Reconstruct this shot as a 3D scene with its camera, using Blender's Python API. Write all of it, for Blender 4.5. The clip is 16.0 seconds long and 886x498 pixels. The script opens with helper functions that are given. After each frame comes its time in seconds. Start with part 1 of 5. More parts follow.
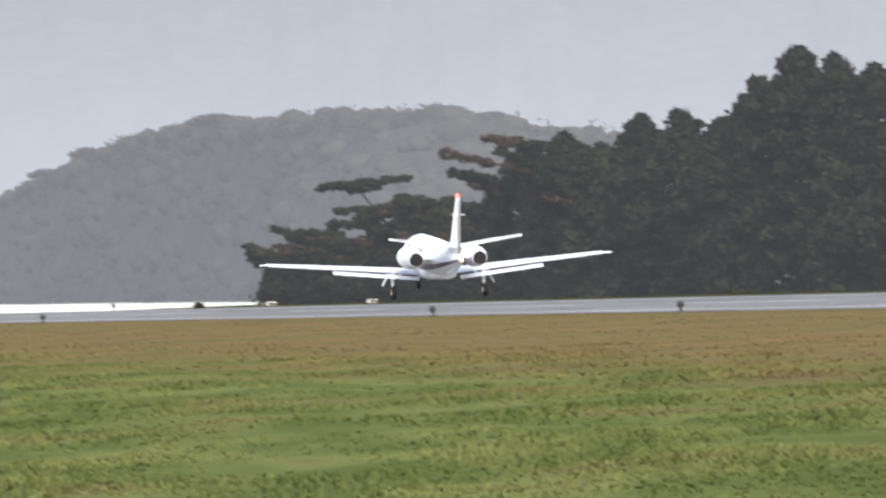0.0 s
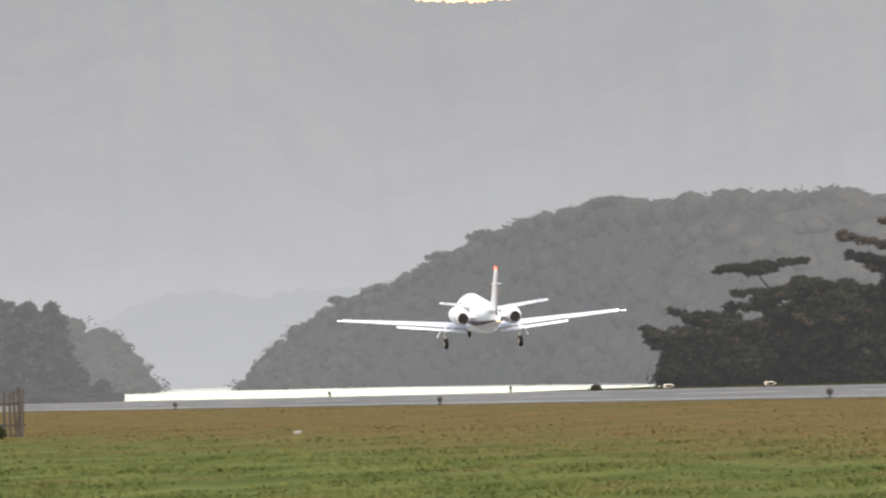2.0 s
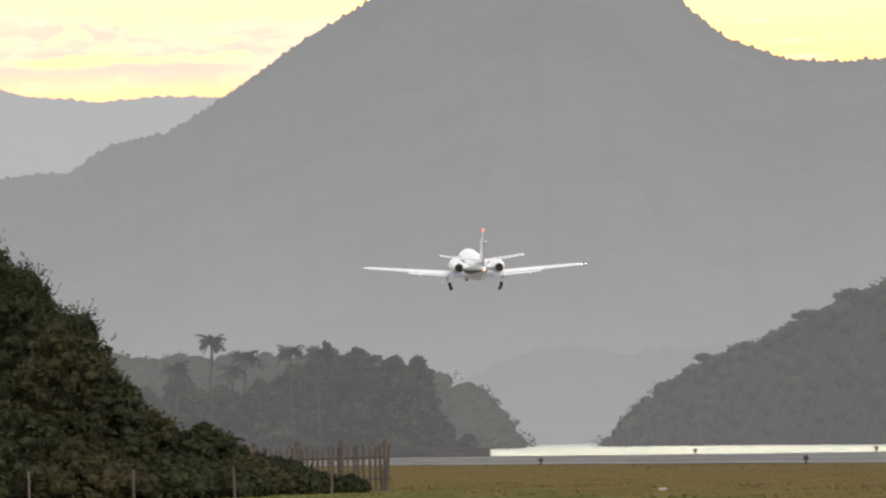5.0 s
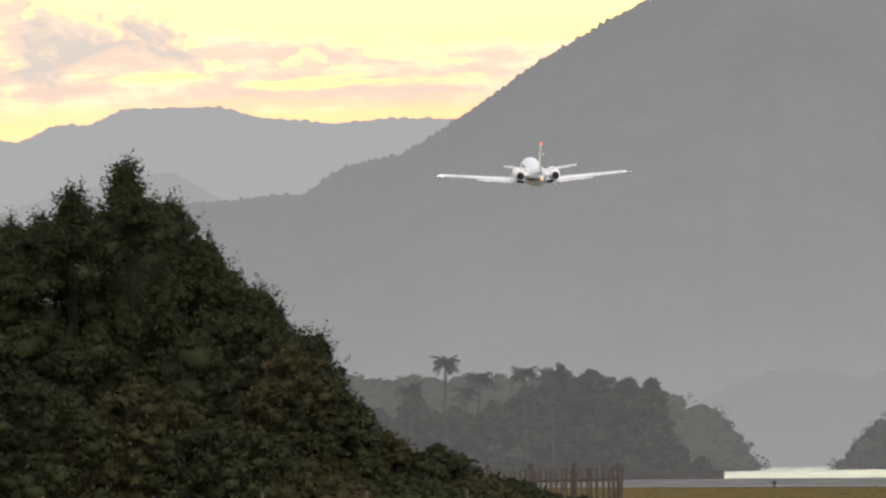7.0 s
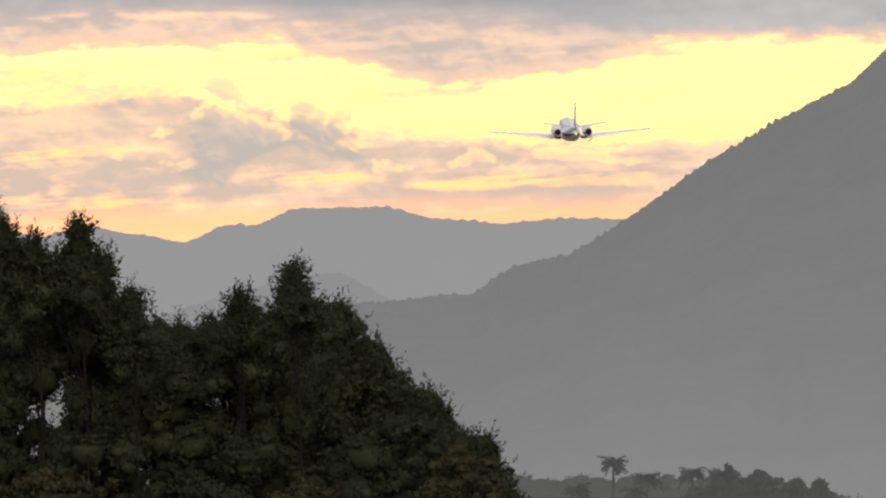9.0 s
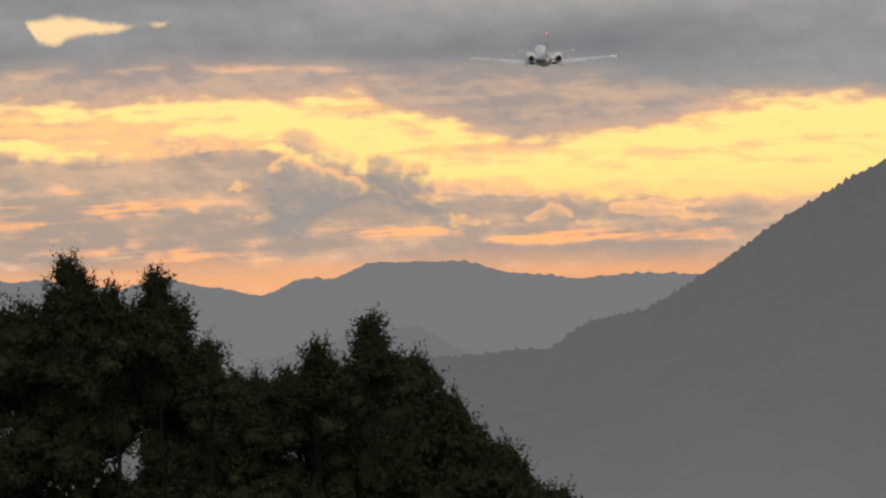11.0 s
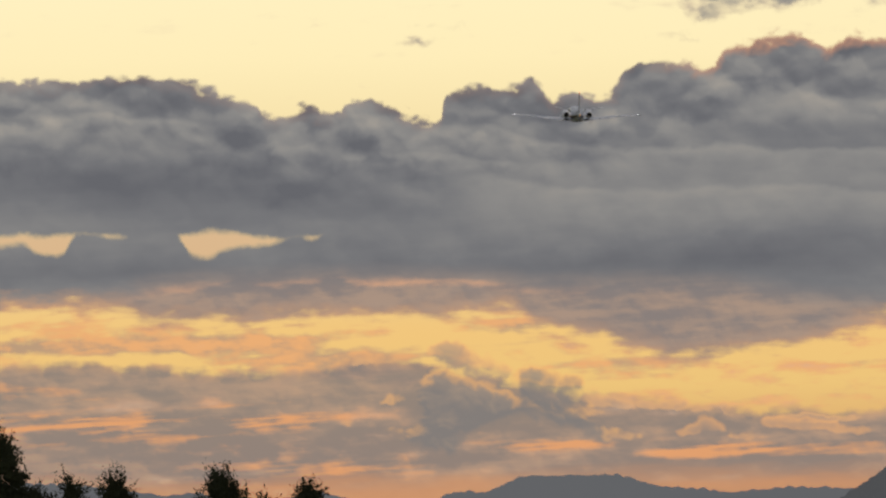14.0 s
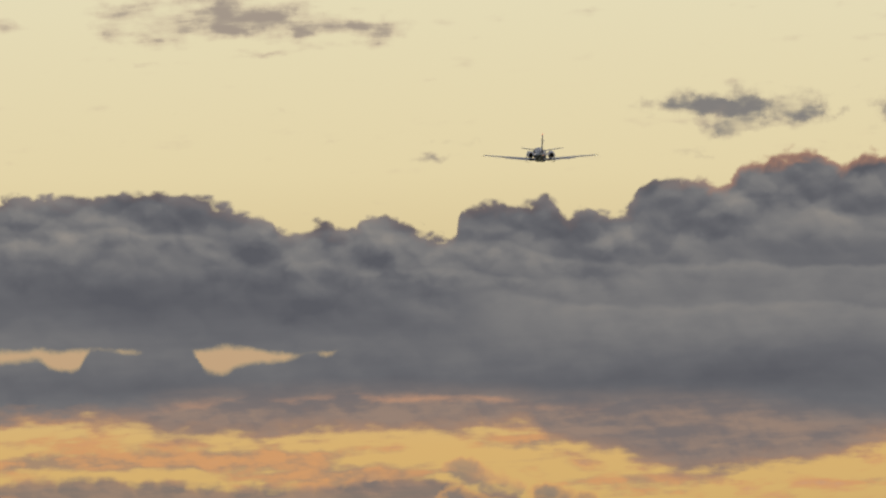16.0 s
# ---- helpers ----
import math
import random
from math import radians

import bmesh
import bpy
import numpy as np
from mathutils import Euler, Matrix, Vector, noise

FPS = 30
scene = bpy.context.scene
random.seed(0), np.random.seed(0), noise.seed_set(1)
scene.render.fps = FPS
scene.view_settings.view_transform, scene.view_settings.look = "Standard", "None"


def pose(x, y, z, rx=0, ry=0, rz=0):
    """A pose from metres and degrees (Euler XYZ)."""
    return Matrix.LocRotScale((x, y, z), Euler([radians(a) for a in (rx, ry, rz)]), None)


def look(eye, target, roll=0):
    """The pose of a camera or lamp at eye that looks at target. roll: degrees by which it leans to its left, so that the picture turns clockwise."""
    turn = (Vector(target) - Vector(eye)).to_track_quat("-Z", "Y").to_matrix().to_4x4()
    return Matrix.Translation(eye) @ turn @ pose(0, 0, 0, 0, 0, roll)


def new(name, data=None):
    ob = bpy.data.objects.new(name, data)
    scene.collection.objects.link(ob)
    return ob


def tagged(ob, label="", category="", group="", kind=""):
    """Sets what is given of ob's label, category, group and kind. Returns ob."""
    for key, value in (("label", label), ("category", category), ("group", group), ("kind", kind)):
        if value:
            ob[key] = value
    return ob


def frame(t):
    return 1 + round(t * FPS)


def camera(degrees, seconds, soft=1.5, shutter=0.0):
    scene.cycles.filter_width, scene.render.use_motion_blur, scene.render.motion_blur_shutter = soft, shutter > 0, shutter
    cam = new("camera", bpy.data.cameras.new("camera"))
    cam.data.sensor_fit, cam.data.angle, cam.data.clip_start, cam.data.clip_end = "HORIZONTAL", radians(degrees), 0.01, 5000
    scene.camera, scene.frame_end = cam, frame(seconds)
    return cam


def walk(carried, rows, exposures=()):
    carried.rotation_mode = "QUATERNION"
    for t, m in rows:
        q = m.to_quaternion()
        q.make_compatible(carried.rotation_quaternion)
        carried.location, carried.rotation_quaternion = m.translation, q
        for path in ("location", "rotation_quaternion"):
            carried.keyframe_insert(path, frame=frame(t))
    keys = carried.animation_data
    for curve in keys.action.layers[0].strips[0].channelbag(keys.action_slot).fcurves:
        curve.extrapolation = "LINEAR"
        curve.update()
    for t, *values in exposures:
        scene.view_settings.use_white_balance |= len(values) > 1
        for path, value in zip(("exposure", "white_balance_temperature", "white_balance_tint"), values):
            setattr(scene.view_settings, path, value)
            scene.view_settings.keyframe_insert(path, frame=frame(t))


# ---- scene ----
# ---- camera: it stands on the grass beside the runway and pans after the jet ----
cam = camera(4.5, 16.0, soft=2.3, shutter=0.4)
EYE = 1.7
VIEW = [
    (0.0, 0.000, 0.109, 2.291),
    (0.5, 0.667, 0.310, 2.335),
    (1.0, 1.173, 0.512, 2.383),
    (1.5, 1.625, 0.574, 2.371),
    (2.0, 2.019, 0.607, 2.297),
    (2.5, 2.418, 0.625, 2.213),
    (3.0, 2.670, 0.690, 2.106),
    (3.5, 2.914, 0.841, 2.000),
    (4.0, 3.296, 0.957, 1.844),
    (4.2, 3.440, 0.952, 1.737),
    (6.3, 4.548, 1.002, 1.633),
    (6.5, 4.691, 1.028, 1.524),
    (7.0, 5.066, 1.101, 1.472),
    (7.5, 5.404, 1.203, 1.441),
    (8.0, 5.732, 1.359, 1.382),
    (8.5, 5.867, 1.510, 1.356),
    (9.0, 5.919, 1.631, 1.359),
    (9.2, 5.916, 1.670, 1.301),
    (11.5, 6.442, 2.095, 1.171),
    (12.0, 6.598, 2.344, 1.165),
    (12.5, 6.756, 2.492, 1.176),
    (13.0, 6.798, 2.598, 1.141),
    (13.5, 6.939, 2.789, 1.105),
    (14.0, 7.075, 3.015, 1.042),
    (14.5, 7.129, 3.214, 1.004),
    (15.0, 7.155, 3.438, 0.961),
    (15.5, 7.148, 3.536, 0.964),
    (16.0, 7.144, 3.607, 0.926),
]
# seconds, stops, kelvin, tint
EXPOSURE = [(0, 1.45, 6000, 12), (1.0, 1.48, 6150, 11), (1.5, 1.36, 6350, 10), (2.5, 0.97, 6500, 11), (3.5, 0.87, 6600, 10), (4.2, 0.75, 6600, 10), (6.3, 0.45, 6600, 10),
            (7.5, 0.35, 6600, 10), (8.0, 0.2, 6600, 10), (9.2, -0.05, 6550, 10), (11.3, -0.8, 6450, 10), (12.5, -0.99, 6400, 10), (13.5, -1.2, 6350, 10), (14.5, -1.4, 6250, 11), (16.0, -1.67, 6180, 12)]
walk(cam, [(t, pose(0, 0, EYE, 90 + pitch, roll, yaw)) for t, yaw, pitch, roll in VIEW], [(t, stops - 0.06, *rest) for t, stops, *rest in EXPOSURE])

# ---- node helpers ----
class N:
    """A value in a node tree, with arithmetic."""
    def __init__(self, tree, socket):
        self.tree, self.socket = tree, socket

    def op(self, kind, *others, clamp=False):
        node = self.tree.nodes.new("ShaderNodeMath")
        node.operation, node.use_clamp = kind, clamp
        for slot, value in zip(node.inputs, (self, *others)):
            if isinstance(value, N):
                self.tree.links.new(value.socket, slot)
            else:
                slot.default_value = value
        return N(self.tree, node.outputs[0])

    def __add__(self, o): return self.op("ADD", o)
    def __radd__(self, o): return self.op("ADD", o)
    def __sub__(self, o): return self.op("SUBTRACT", o)
    def __mul__(self, o): return self.op("MULTIPLY", o)
    def __rmul__(self, o): return self.op("MULTIPLY", o)
    def __truediv__(self, o): return self.op("DIVIDE", o)
    def max(self, o): return self.op("MAXIMUM", o)
    def min(self, o): return self.op("MINIMUM", o)
    def exp(self): return self.op("EXPONENT")
    def abs(self): return self.op("ABSOLUTE")

    def step(self, low, high):
        """0 below low, 1 above high, smooth between."""
        node = self.tree.nodes.new("ShaderNodeMapRange")
        node.interpolation_type = "SMOOTHSTEP"
        self.tree.links.new(self.socket, node.inputs["Value"])
        for key, value in (("From Min", low), ("From Max", high)):
            if isinstance(value, N):
                self.tree.links.new(value.socket, node.inputs[key])
            else:
                node.inputs[key].default_value = value
        return N(self.tree, node.outputs["Result"])


def vec(tree, x, y, z):
    node = tree.nodes.new("ShaderNodeCombineXYZ")
    for slot, value in zip(node.inputs, (x, y, z)):
        if isinstance(value, N):
            tree.links.new(value.socket, slot)
        else:
            slot.default_value = value
    return N(tree, node.outputs[0])


def fbm(tree, coord, scale, detail=4.0, rough=0.55, distortion=0.0):
    node = tree.nodes.new("ShaderNodeTexNoise")
    tree.links.new(coord.socket, node.inputs["Vector"])
    for key, value in (("Scale", scale), ("Detail", detail), ("Roughness", rough), ("Distortion", distortion)):
        node.inputs[key].default_value = value
    return N(tree, node.outputs["Fac"])


def blend(tree, fac, a, b, mode="MIX"):
    node = tree.nodes.new("ShaderNodeMix")
    node.data_type, node.blend_type = "RGBA", mode
    for slot, value in ((node.inputs[0], fac), (node.inputs[6], a), (node.inputs[7], b)):
        if isinstance(value, N):
            tree.links.new(value.socket, slot)
        elif isinstance(value, (int, float)):
            slot.default_value = value
        else:
            slot.default_value = (*value, 1)
    return N(tree, node.outputs[2])


def curve(tree, value, low, high, bottom, top, points):
    """A smooth curve through points (x, y), x from low to high, y from bottom to top."""
    x = (value - low) / (high - low)
    node = tree.nodes.new("ShaderNodeFloatCurve")
    tree.links.new(x.op("ADD", 0.0, clamp=True).socket, node.inputs["Value"])
    line = node.mapping.curves[0]
    pts = [((px - low) / (high - low), (py - bottom) / (top - bottom)) for px, py in points]
    line.points[0].location, line.points[1].location = pts[0], pts[-1]
    for p in pts[1:-1]:
        line.points.new(*p)
    node.mapping.update()
    return N(tree, node.outputs[0]) * (top - bottom) + bottom


def ramp(tree, value, low, high, stops):
    node = tree.nodes.new("ShaderNodeValToRGB")
    tree.links.new(((value - low) / (high - low)).socket, node.inputs[0])
    el = node.color_ramp.elements
    while len(el) < len(stops):
        el.new(0.5)
    for e, (at, col) in zip(el, stops):
        e.position, e.color = (at - low) / (high - low), (*col, 1)
    return N(tree, node.outputs[0])


# ---- world: dusk sky, with the sunset clouds over the ridge ----
SUN_UP, SUN_TURN = 38.0, 165.0      # the bright side of the sky lies behind the camera
world = bpy.data.worlds.new("dusk_sky")
scene.world = world
world.use_nodes = True


def sky():
    tree = world.node_tree
    tree.nodes.clear()
    out = tree.nodes.new("ShaderNodeOutputWorld")
    back = tree.nodes.new("ShaderNodeBackground")
    tree.links.new(back.outputs[0], out.inputs[0])
    high = tree.nodes.new("ShaderNodeTexSky")
    high.sky_type, high.sun_disc = "NISHITA", False
    high.sun_elevation, high.sun_rotation = radians(SUN_UP), radians(SUN_TURN)
    high.air_density, high.dust_density = 1.0, 2.0
    dome = N(tree, high.outputs[0])
    tc = tree.nodes.new("ShaderNodeTexCoord")
    sep = tree.nodes.new("ShaderNodeSeparateXYZ")
    tree.links.new(tc.outputs["Generated"], sep.inputs[0])
    dx, dy, dz = (N(tree, s) for s in sep.outputs)
    az = dx.op("ARCTAN2", dy) * 57.29578
    el = dz.op("ARCSINE") * 57.29578

    # noise at several scales, in degrees of sky
    w1 = fbm(tree, vec(tree, az, el * 1.7, 0.0), 1.8, 5.0, 0.55) - 0.5
    w2 = fbm(tree, vec(tree, az + 31.0, el * 1.6, 4.0), 2.1, 5.0, 0.55) - 0.5
    w3 = fbm(tree, vec(tree, az, el, 7.0), 9.0, 4.0, 0.55) - 0.5
    w4 = fbm(tree, vec(tree, az + 11.0, el, 9.0), 9.0, 4.0, 0.55) - 0.5
    fine = fbm(tree, vec(tree, az * 0.6, el * 1.7, 2.0), 8.0, 4.0, 0.5) - 0.5
    streak = fbm(tree, vec(tree, az * 0.35, el * 3.2 - az * 0.12, 21.0), 3.4, 5.0, 0.55) - 0.5
    veil = fbm(tree, vec(tree, az * 0.5, el * 2.2, 15.0), 1.5, 3.0, 0.5) - 0.5

    def heaps(scale, z, da=0.0, de=0.0):
        node = tree.nodes.new("ShaderNodeTexVoronoi")
        node.feature = "SMOOTH_F1"
        node.inputs["Scale"].default_value = scale
        node.inputs["Smoothness"].default_value = 0.3
        tree.links.new(vec(tree, az + w3 * 0.09 + w1 * 0.2 + da, el * 1.2 + w4 * 0.08 + w2 * 0.1 + de, z).socket, node.inputs["Vector"])
        return N(tree, node.outputs["Distance"]) * -1.0 + 0.45
    puff = heaps(4.6, 0.0) * 0.6 + heaps(10.5, 3.0) * 0.4 + heaps(23.0, 5.0) * 0.2
    # the side of each heap that faces the light, upwards
    facing = puff - heaps(4.6, 0.0, 0.02, 0.06) * 0.6 - heaps(10.5, 3.0, 0.01, 0.03) * 0.4 - heaps(23.0, 5.0, 0.005, 0.014) * 0.2
    lobes = heaps(3.4, 0.0) - heaps(3.4, 0.0, 0.02, 0.09) + (heaps(7.5, 3.0) - heaps(7.5, 3.0, 0.01, 0.04)) * 0.5
    # the place, stirred a little, for soft and for heaped outlines
    u, v = az + w1 * 0.22 + w3 * 0.07, el + w2 * 0.1 + w4 * 0.04
    ve = el + w2 * 0.06 + fine * 0.03

    def mass(items, x=u, y=v):
        total = None
        for ca, ce, ra, re, amount in items:
            a, e = (x - ca) / ra, (y - ce) / re
            g = ((a * a + e * e) * -1.0).exp() * amount
            total = g if total is None else total + g
        return total

    def line(points, stirred=None):
        """The elevation of an outline over the bearing."""
        es = [p[1] for p in points]
        return curve(tree, az if stirred is None else stirred, points[0][0], points[-1][0], min(es) - 0.1, max(es) + 0.1, points)

    def fold(points, decay, amount):
        """A lap of cloud: pale along its upper outline, fading downwards and at its ends."""
        m = line(points) - ve - puff * 0.05
        a0, a1 = points[0][0], points[-1][0]
        ends = az.step(a0, a0 + 0.3) * az.step(a1, a1 - 0.3)
        return m.step(-0.015, 0.025) * (m.max(0.0) * (-1.0 / decay)).exp() * ends * amount

    # clear sky behind the clouds: orange at the ridge, yellow, then pale
    clear = ramp(tree, el, 0, 10, [(0, (1.2, 0.58, 0.32)), (1.72, (1.6, 0.68, 0.28)), (2.0, (1.8, 0.98, 0.38)), (2.3, (2.2, 1.42, 0.48)), (2.6, (2.3, 1.45, 0.5)),
                                   (3.2, (2.2, 1.65, 0.75)), (4.0, (2.6, 2.18, 1.22)), (5.2, (2.65, 2.4, 1.55)), (9.0, (1.6, 1.6, 1.4))])

    # ---- the grey deck: heaped above, laps and bands within, flushed with pink below
    top = line([(-10.74, 3.974), (-9.31, 3.948), (-8.99, 3.937), (-8.73, 3.955), (-8.45, 3.956), (-8.25, 3.895), (-8.08, 3.854), (-7.95, 3.786), (-7.85, 3.721), (-7.75, 3.753), (-7.66, 3.781), (-7.56, 3.756), (-7.45, 3.794), (-7.33, 3.798), (-7.20, 3.744),
                (-7.06, 3.729), (-7.00, 3.806), (-6.95, 3.871), (-6.81, 3.863), (-6.58, 3.876), (-6.49, 3.857), (-6.44, 3.799), (-6.38, 3.843), (-6.27, 3.813), (-6.12, 3.856), (-6.06, 3.935), (-5.94, 3.979), (-5.78, 3.985), (-5.67, 3.962), (-5.58, 4.041),
                (-5.29, 4.099), (-5.12, 4.079), (-5.04, 4.037), (-4.94, 4.098), (-4.71, 4.080), (-2.99, 4.092)], az + w3 * 0.03)
    edge = top + (puff - 0.12) * 0.13 + w4 * 0.05 - el
    deck_top = edge.step(-0.006, 0.03)
    # its base, and the banks that hang beneath it
    base = line([(-11.05, 2.757), (-9.33, 2.743), (-8.99, 2.748), (-8.67, 2.774), (-8.47, 2.828), (-7.89, 2.852), (-7.32, 2.850), (-6.80, 2.826), (-6.46, 2.791), (-5.89, 2.790), (-5.46, 2.759), (-5.17, 2.711), (-4.83, 2.676), (-3.02, 2.600)])
    hang = line([(-11.05, 2.752), (-9.33, 2.732), (-8.99, 2.734), (-8.71, 2.715), (-8.47, 2.650), (-8.04, 2.651), (-7.61, 2.672), (-7.15, 2.669), (-6.89, 2.687), (-6.73, 2.705), (-6.58, 2.630), (-6.41, 2.564), (-6.23, 2.538), (-6.03, 2.471), (-5.75, 2.428),
                 (-5.52, 2.467), (-5.17, 2.490), (-5.03, 2.544), (-4.83, 2.595), (-4.17, 2.621), (-2.73, 2.537)], az + w1 * 0.1)
    over = el + w2 * 0.08 + fine * 0.22 + streak * 0.22 + w4 * 0.06 - hang
    deck_low = over.step(-0.035, 0.06)
    gap_top = line([(-11.05, 3.139), (-9.32, 3.116), (-8.89, 3.117), (-8.41, 3.099), (-8.33, 3.110), (-8.18, 3.121), (-8.06, 3.110), (-7.95, 3.091), (-7.80, 3.080), (-7.60, 3.085), (-3.01, 3.001)])
    gap_low = line([(-11.05, 3.073), (-9.75, 3.110), (-9.50, 3.039), (-9.32, 3.059), (-9.18, 3.073), (-9.10, 3.037), (-9.00, 3.013), (-8.92, 3.057), (-8.86, 3.128), (-8.65, 3.092), (-8.58, 3.131), (-8.41, 3.125), (-8.34, 3.061), (-8.24, 2.985), (-8.17, 3.012),
                    (-8.06, 3.039), (-7.89, 3.053), (-7.83, 3.077), (-7.77, 3.094), (-7.70, 3.067), (-7.63, 3.108), (-7.31, 3.137), (-3.01, 3.059)], az + w3 * 0.03)
    hole = (gap_top + w4 * 0.07 - el).step(-0.02, 0.02) * (el + w3 * 0.06 - gap_low).step(-0.016, 0.024)
    deck = deck_top * deck_low * (1.0 + hole * -0.88)
    laps = (fold([(-7.71, 3.454), (-7.48, 3.496), (-7.31, 3.499), (-7.02, 3.490), (-6.73, 3.457), (-6.45, 3.437)], 0.06, 0.32)
            + fold([(-7.34, 3.505), (-7.13, 3.593), (-7.02, 3.625), (-6.82, 3.627), (-6.59, 3.580), (-6.30, 3.526), (-5.87, 3.504), (-5.58, 3.513), (-5.30, 3.494), (-4.82, 3.476), (-3.86, 3.447)], 0.13, 0.34)
            + fold([(-10.46, 3.734), (-9.31, 3.739), (-9.03, 3.725), (-8.74, 3.726), (-8.54, 3.699), (-8.37, 3.696), (-8.11, 3.582)], 0.08, 0.4)
            + fold([(-6.01, 3.716), (-5.78, 3.784), (-5.58, 3.823), (-5.29, 3.835), (-5.12, 3.772), (-4.81, 3.746), (-4.15, 3.711)], 0.1, 0.3)
            + fold([(-7.08, 3.334), (-6.88, 3.387), (-6.45, 3.322), (-5.88, 3.297), (-5.30, 3.316), (-4.82, 3.264), (-4.15, 3.237)], 0.2, 0.22)
            + fold([(-8.22, 3.771), (-8.02, 3.681), (-7.71, 3.704), (-7.48, 3.714), (-7.25, 3.696), (-6.96, 3.662)], 0.1, 0.25))
    dark = mass([(-8.66, 3.362, 1.1, 0.13, 1.0), (-7.54, 3.256, 0.4, 0.14, 0.6), (-8.47, 2.928, 0.9, 0.09, 0.5), (-5.45, 2.988, 0.9, 0.16, 0.9), (-6.60, 2.923, 0.9, 0.09, 0.55), (-8.45, 3.847, 0.4, 0.08, 0.35), (-5.15, 3.586, 0.3, 0.06, 0.3)])
    upper = edge.step(0.6, 0.1)
    grey = veil * 0.4 + fine * 0.06 + w2 * 0.18 + streak * 0.18 + (lobes * 1.5 + facing * 0.3 + puff * 0.3) * (upper * 0.7 + 0.12) + laps - dark * 0.34 + 0.4
    deck_col = ramp(tree, grey, 0, 1, [(0, (0.345, 0.345, 0.37)), (0.3, (0.475, 0.468, 0.475)), (0.6, (0.68, 0.65, 0.61)), (1, (0.98, 0.88, 0.75))])
    deck_col = blend(tree, edge.step(0.085, 0.0) * (0.12 + 0.55 * az.step(-6.0, -5.5)), deck_col, (1.75, 0.85, 0.48))
    flush = (el + fine * 0.05 + w2 * 0.04 - base).step(0.12, -0.06)
    bank_tone = (streak * 2.4 + fine * 1.8 + facing * 1.0 + 0.45).step(0.0, 1.0)
    deck_col = blend(tree, flush * 0.85, deck_col, blend(tree, bank_tone, (0.68, 0.55, 0.49), (1.12, 0.76, 0.54)))
    lip = (el + w4 * 0.05 + fine * 0.06 - base).abs().step(0.035, 0.0) * mass([(-7.32, 2.836, 0.75, 0.3, 1.0), (-7.03, 2.831, 0.3, 0.3, 0.6), (-8.38, 2.783, 0.3, 0.2, 0.4)]).min(1.0) * (fine * 3.0 + streak * 2.0 + 0.45).op("ADD", 0.0, clamp=True)
    deck_col = blend(tree, lip * 0.9, deck_col, (1.75, 0.95, 0.55))
    deck_col = blend(tree, over.step(0.12, -0.01) * (0.35 + 0.5 * (streak * 4.0 + 0.4).op("ADD", 0.0, clamp=True)), deck_col, (1.7, 0.9, 0.45))

    # ---- wisps in the clear gap
    gap = mass([(-8.24, 2.545, 0.8, 0.07, 0.9), (-7.56, 2.453, 0.5, 0.06, 0.7), (-6.58, 2.621, 0.3, 0.07, 0.8), (-9.16, 2.545, 0.4, 0.03, 0.8), (-6.04, 2.425, 0.4, 0.05, 0.5), (-9.11, 2.022, 0.6, 0.1, 0.3), (-4.84, 2.403, 0.4, 0.03, 0.4), (-3.31, 2.232, 0.8, 0.1, 0.7)])
    wisp = (gap + streak * 2.6 + fine * 2.2 + 0.12 * az.step(-5.6, -6.4)).step(0.08, 0.8)
    col = blend(tree, wisp * 0.9 * el.step(3.0, 2.8), clear, blend(tree, (fine * 3.0 + streak * 2.5 + facing * 1.5 + 0.5).step(0.0, 1.0), (1.2, 0.78, 0.5), (2.15, 1.05, 0.43)))

    # ---- the low bank over the ridge, streaked with orange
    crest = line([(-11.34, 2.521), (-9.34, 2.479), (-8.90, 2.500), (-8.53, 2.470), (-8.19, 2.441), (-7.61, 2.454), (-7.44, 2.485), (-7.21, 2.498), (-7.07, 2.444), (-6.75, 2.381), (-6.30, 2.292), (-6.04, 2.281), (-5.89, 2.256), (-5.67, 2.212), (-5.52, 2.197), (-4.84, 2.179), (-4.17, 2.156), (-3.32, 1.945), (-1.60, 1.598)], az + w1 * 0.1)
    under = crest + (puff - 0.1) * 0.1 + fine * 0.12 - el
    low_mask = under.step(-0.015, 0.045)
    lit = mass([(-8.91, 2.147, 0.95, 0.08, 0.95), (-7.96, 2.173, 0.5, 0.09, 0.5), (-9.02, 2.278, 0.25, 0.04, 0.45), (-6.47, 2.017, 0.3, 0.035, 0.9), (-7.74, 1.882, 0.7, 0.07, 0.55), (-5.33, 1.953, 0.6, 0.08, 0.45), (-5.81, 1.962, 0.3, 0.03, 0.6), (-9.25, 2.340, 0.3, 0.04, 0.3)])
    thread = fbm(tree, vec(tree, az * 0.3, el * 4.2 - az * 0.2, 33.0), 3.6, 5.0, 0.6) - 0.5
    warm = (lit * (thread * 7.0 + 0.6) + streak * 2.0 * (lit + 0.1) + fine * 1.0 + facing * 0.5 - 0.08).step(0.02, 0.75)
    low_col = blend(tree, (veil * 2.6 + fine * 1.2 + streak * 1.5 + facing * 0.8 + w1 * 0.8 + 0.4).step(0.0, 1.0), (0.68, 0.55, 0.475), (1.2, 0.79, 0.54))
    low_col = blend(tree, under.step(0.09, 0.0) * (facing * 2.5 + fine * 2.0 + 0.35).op("ADD", 0.0, clamp=True) * 0.7, low_col, (1.9, 1.02, 0.45))
    low_col = blend(tree, warm * 0.9, low_col, (2.1, 0.93, 0.38))
    ember = (el + streak * 0.16 + fine * 0.06).step(1.92, 1.76)
    low_col = blend(tree, ember * 0.75, low_col, (1.75, 0.78, 0.33))
    col = blend(tree, low_mask * 0.94, col, low_col)

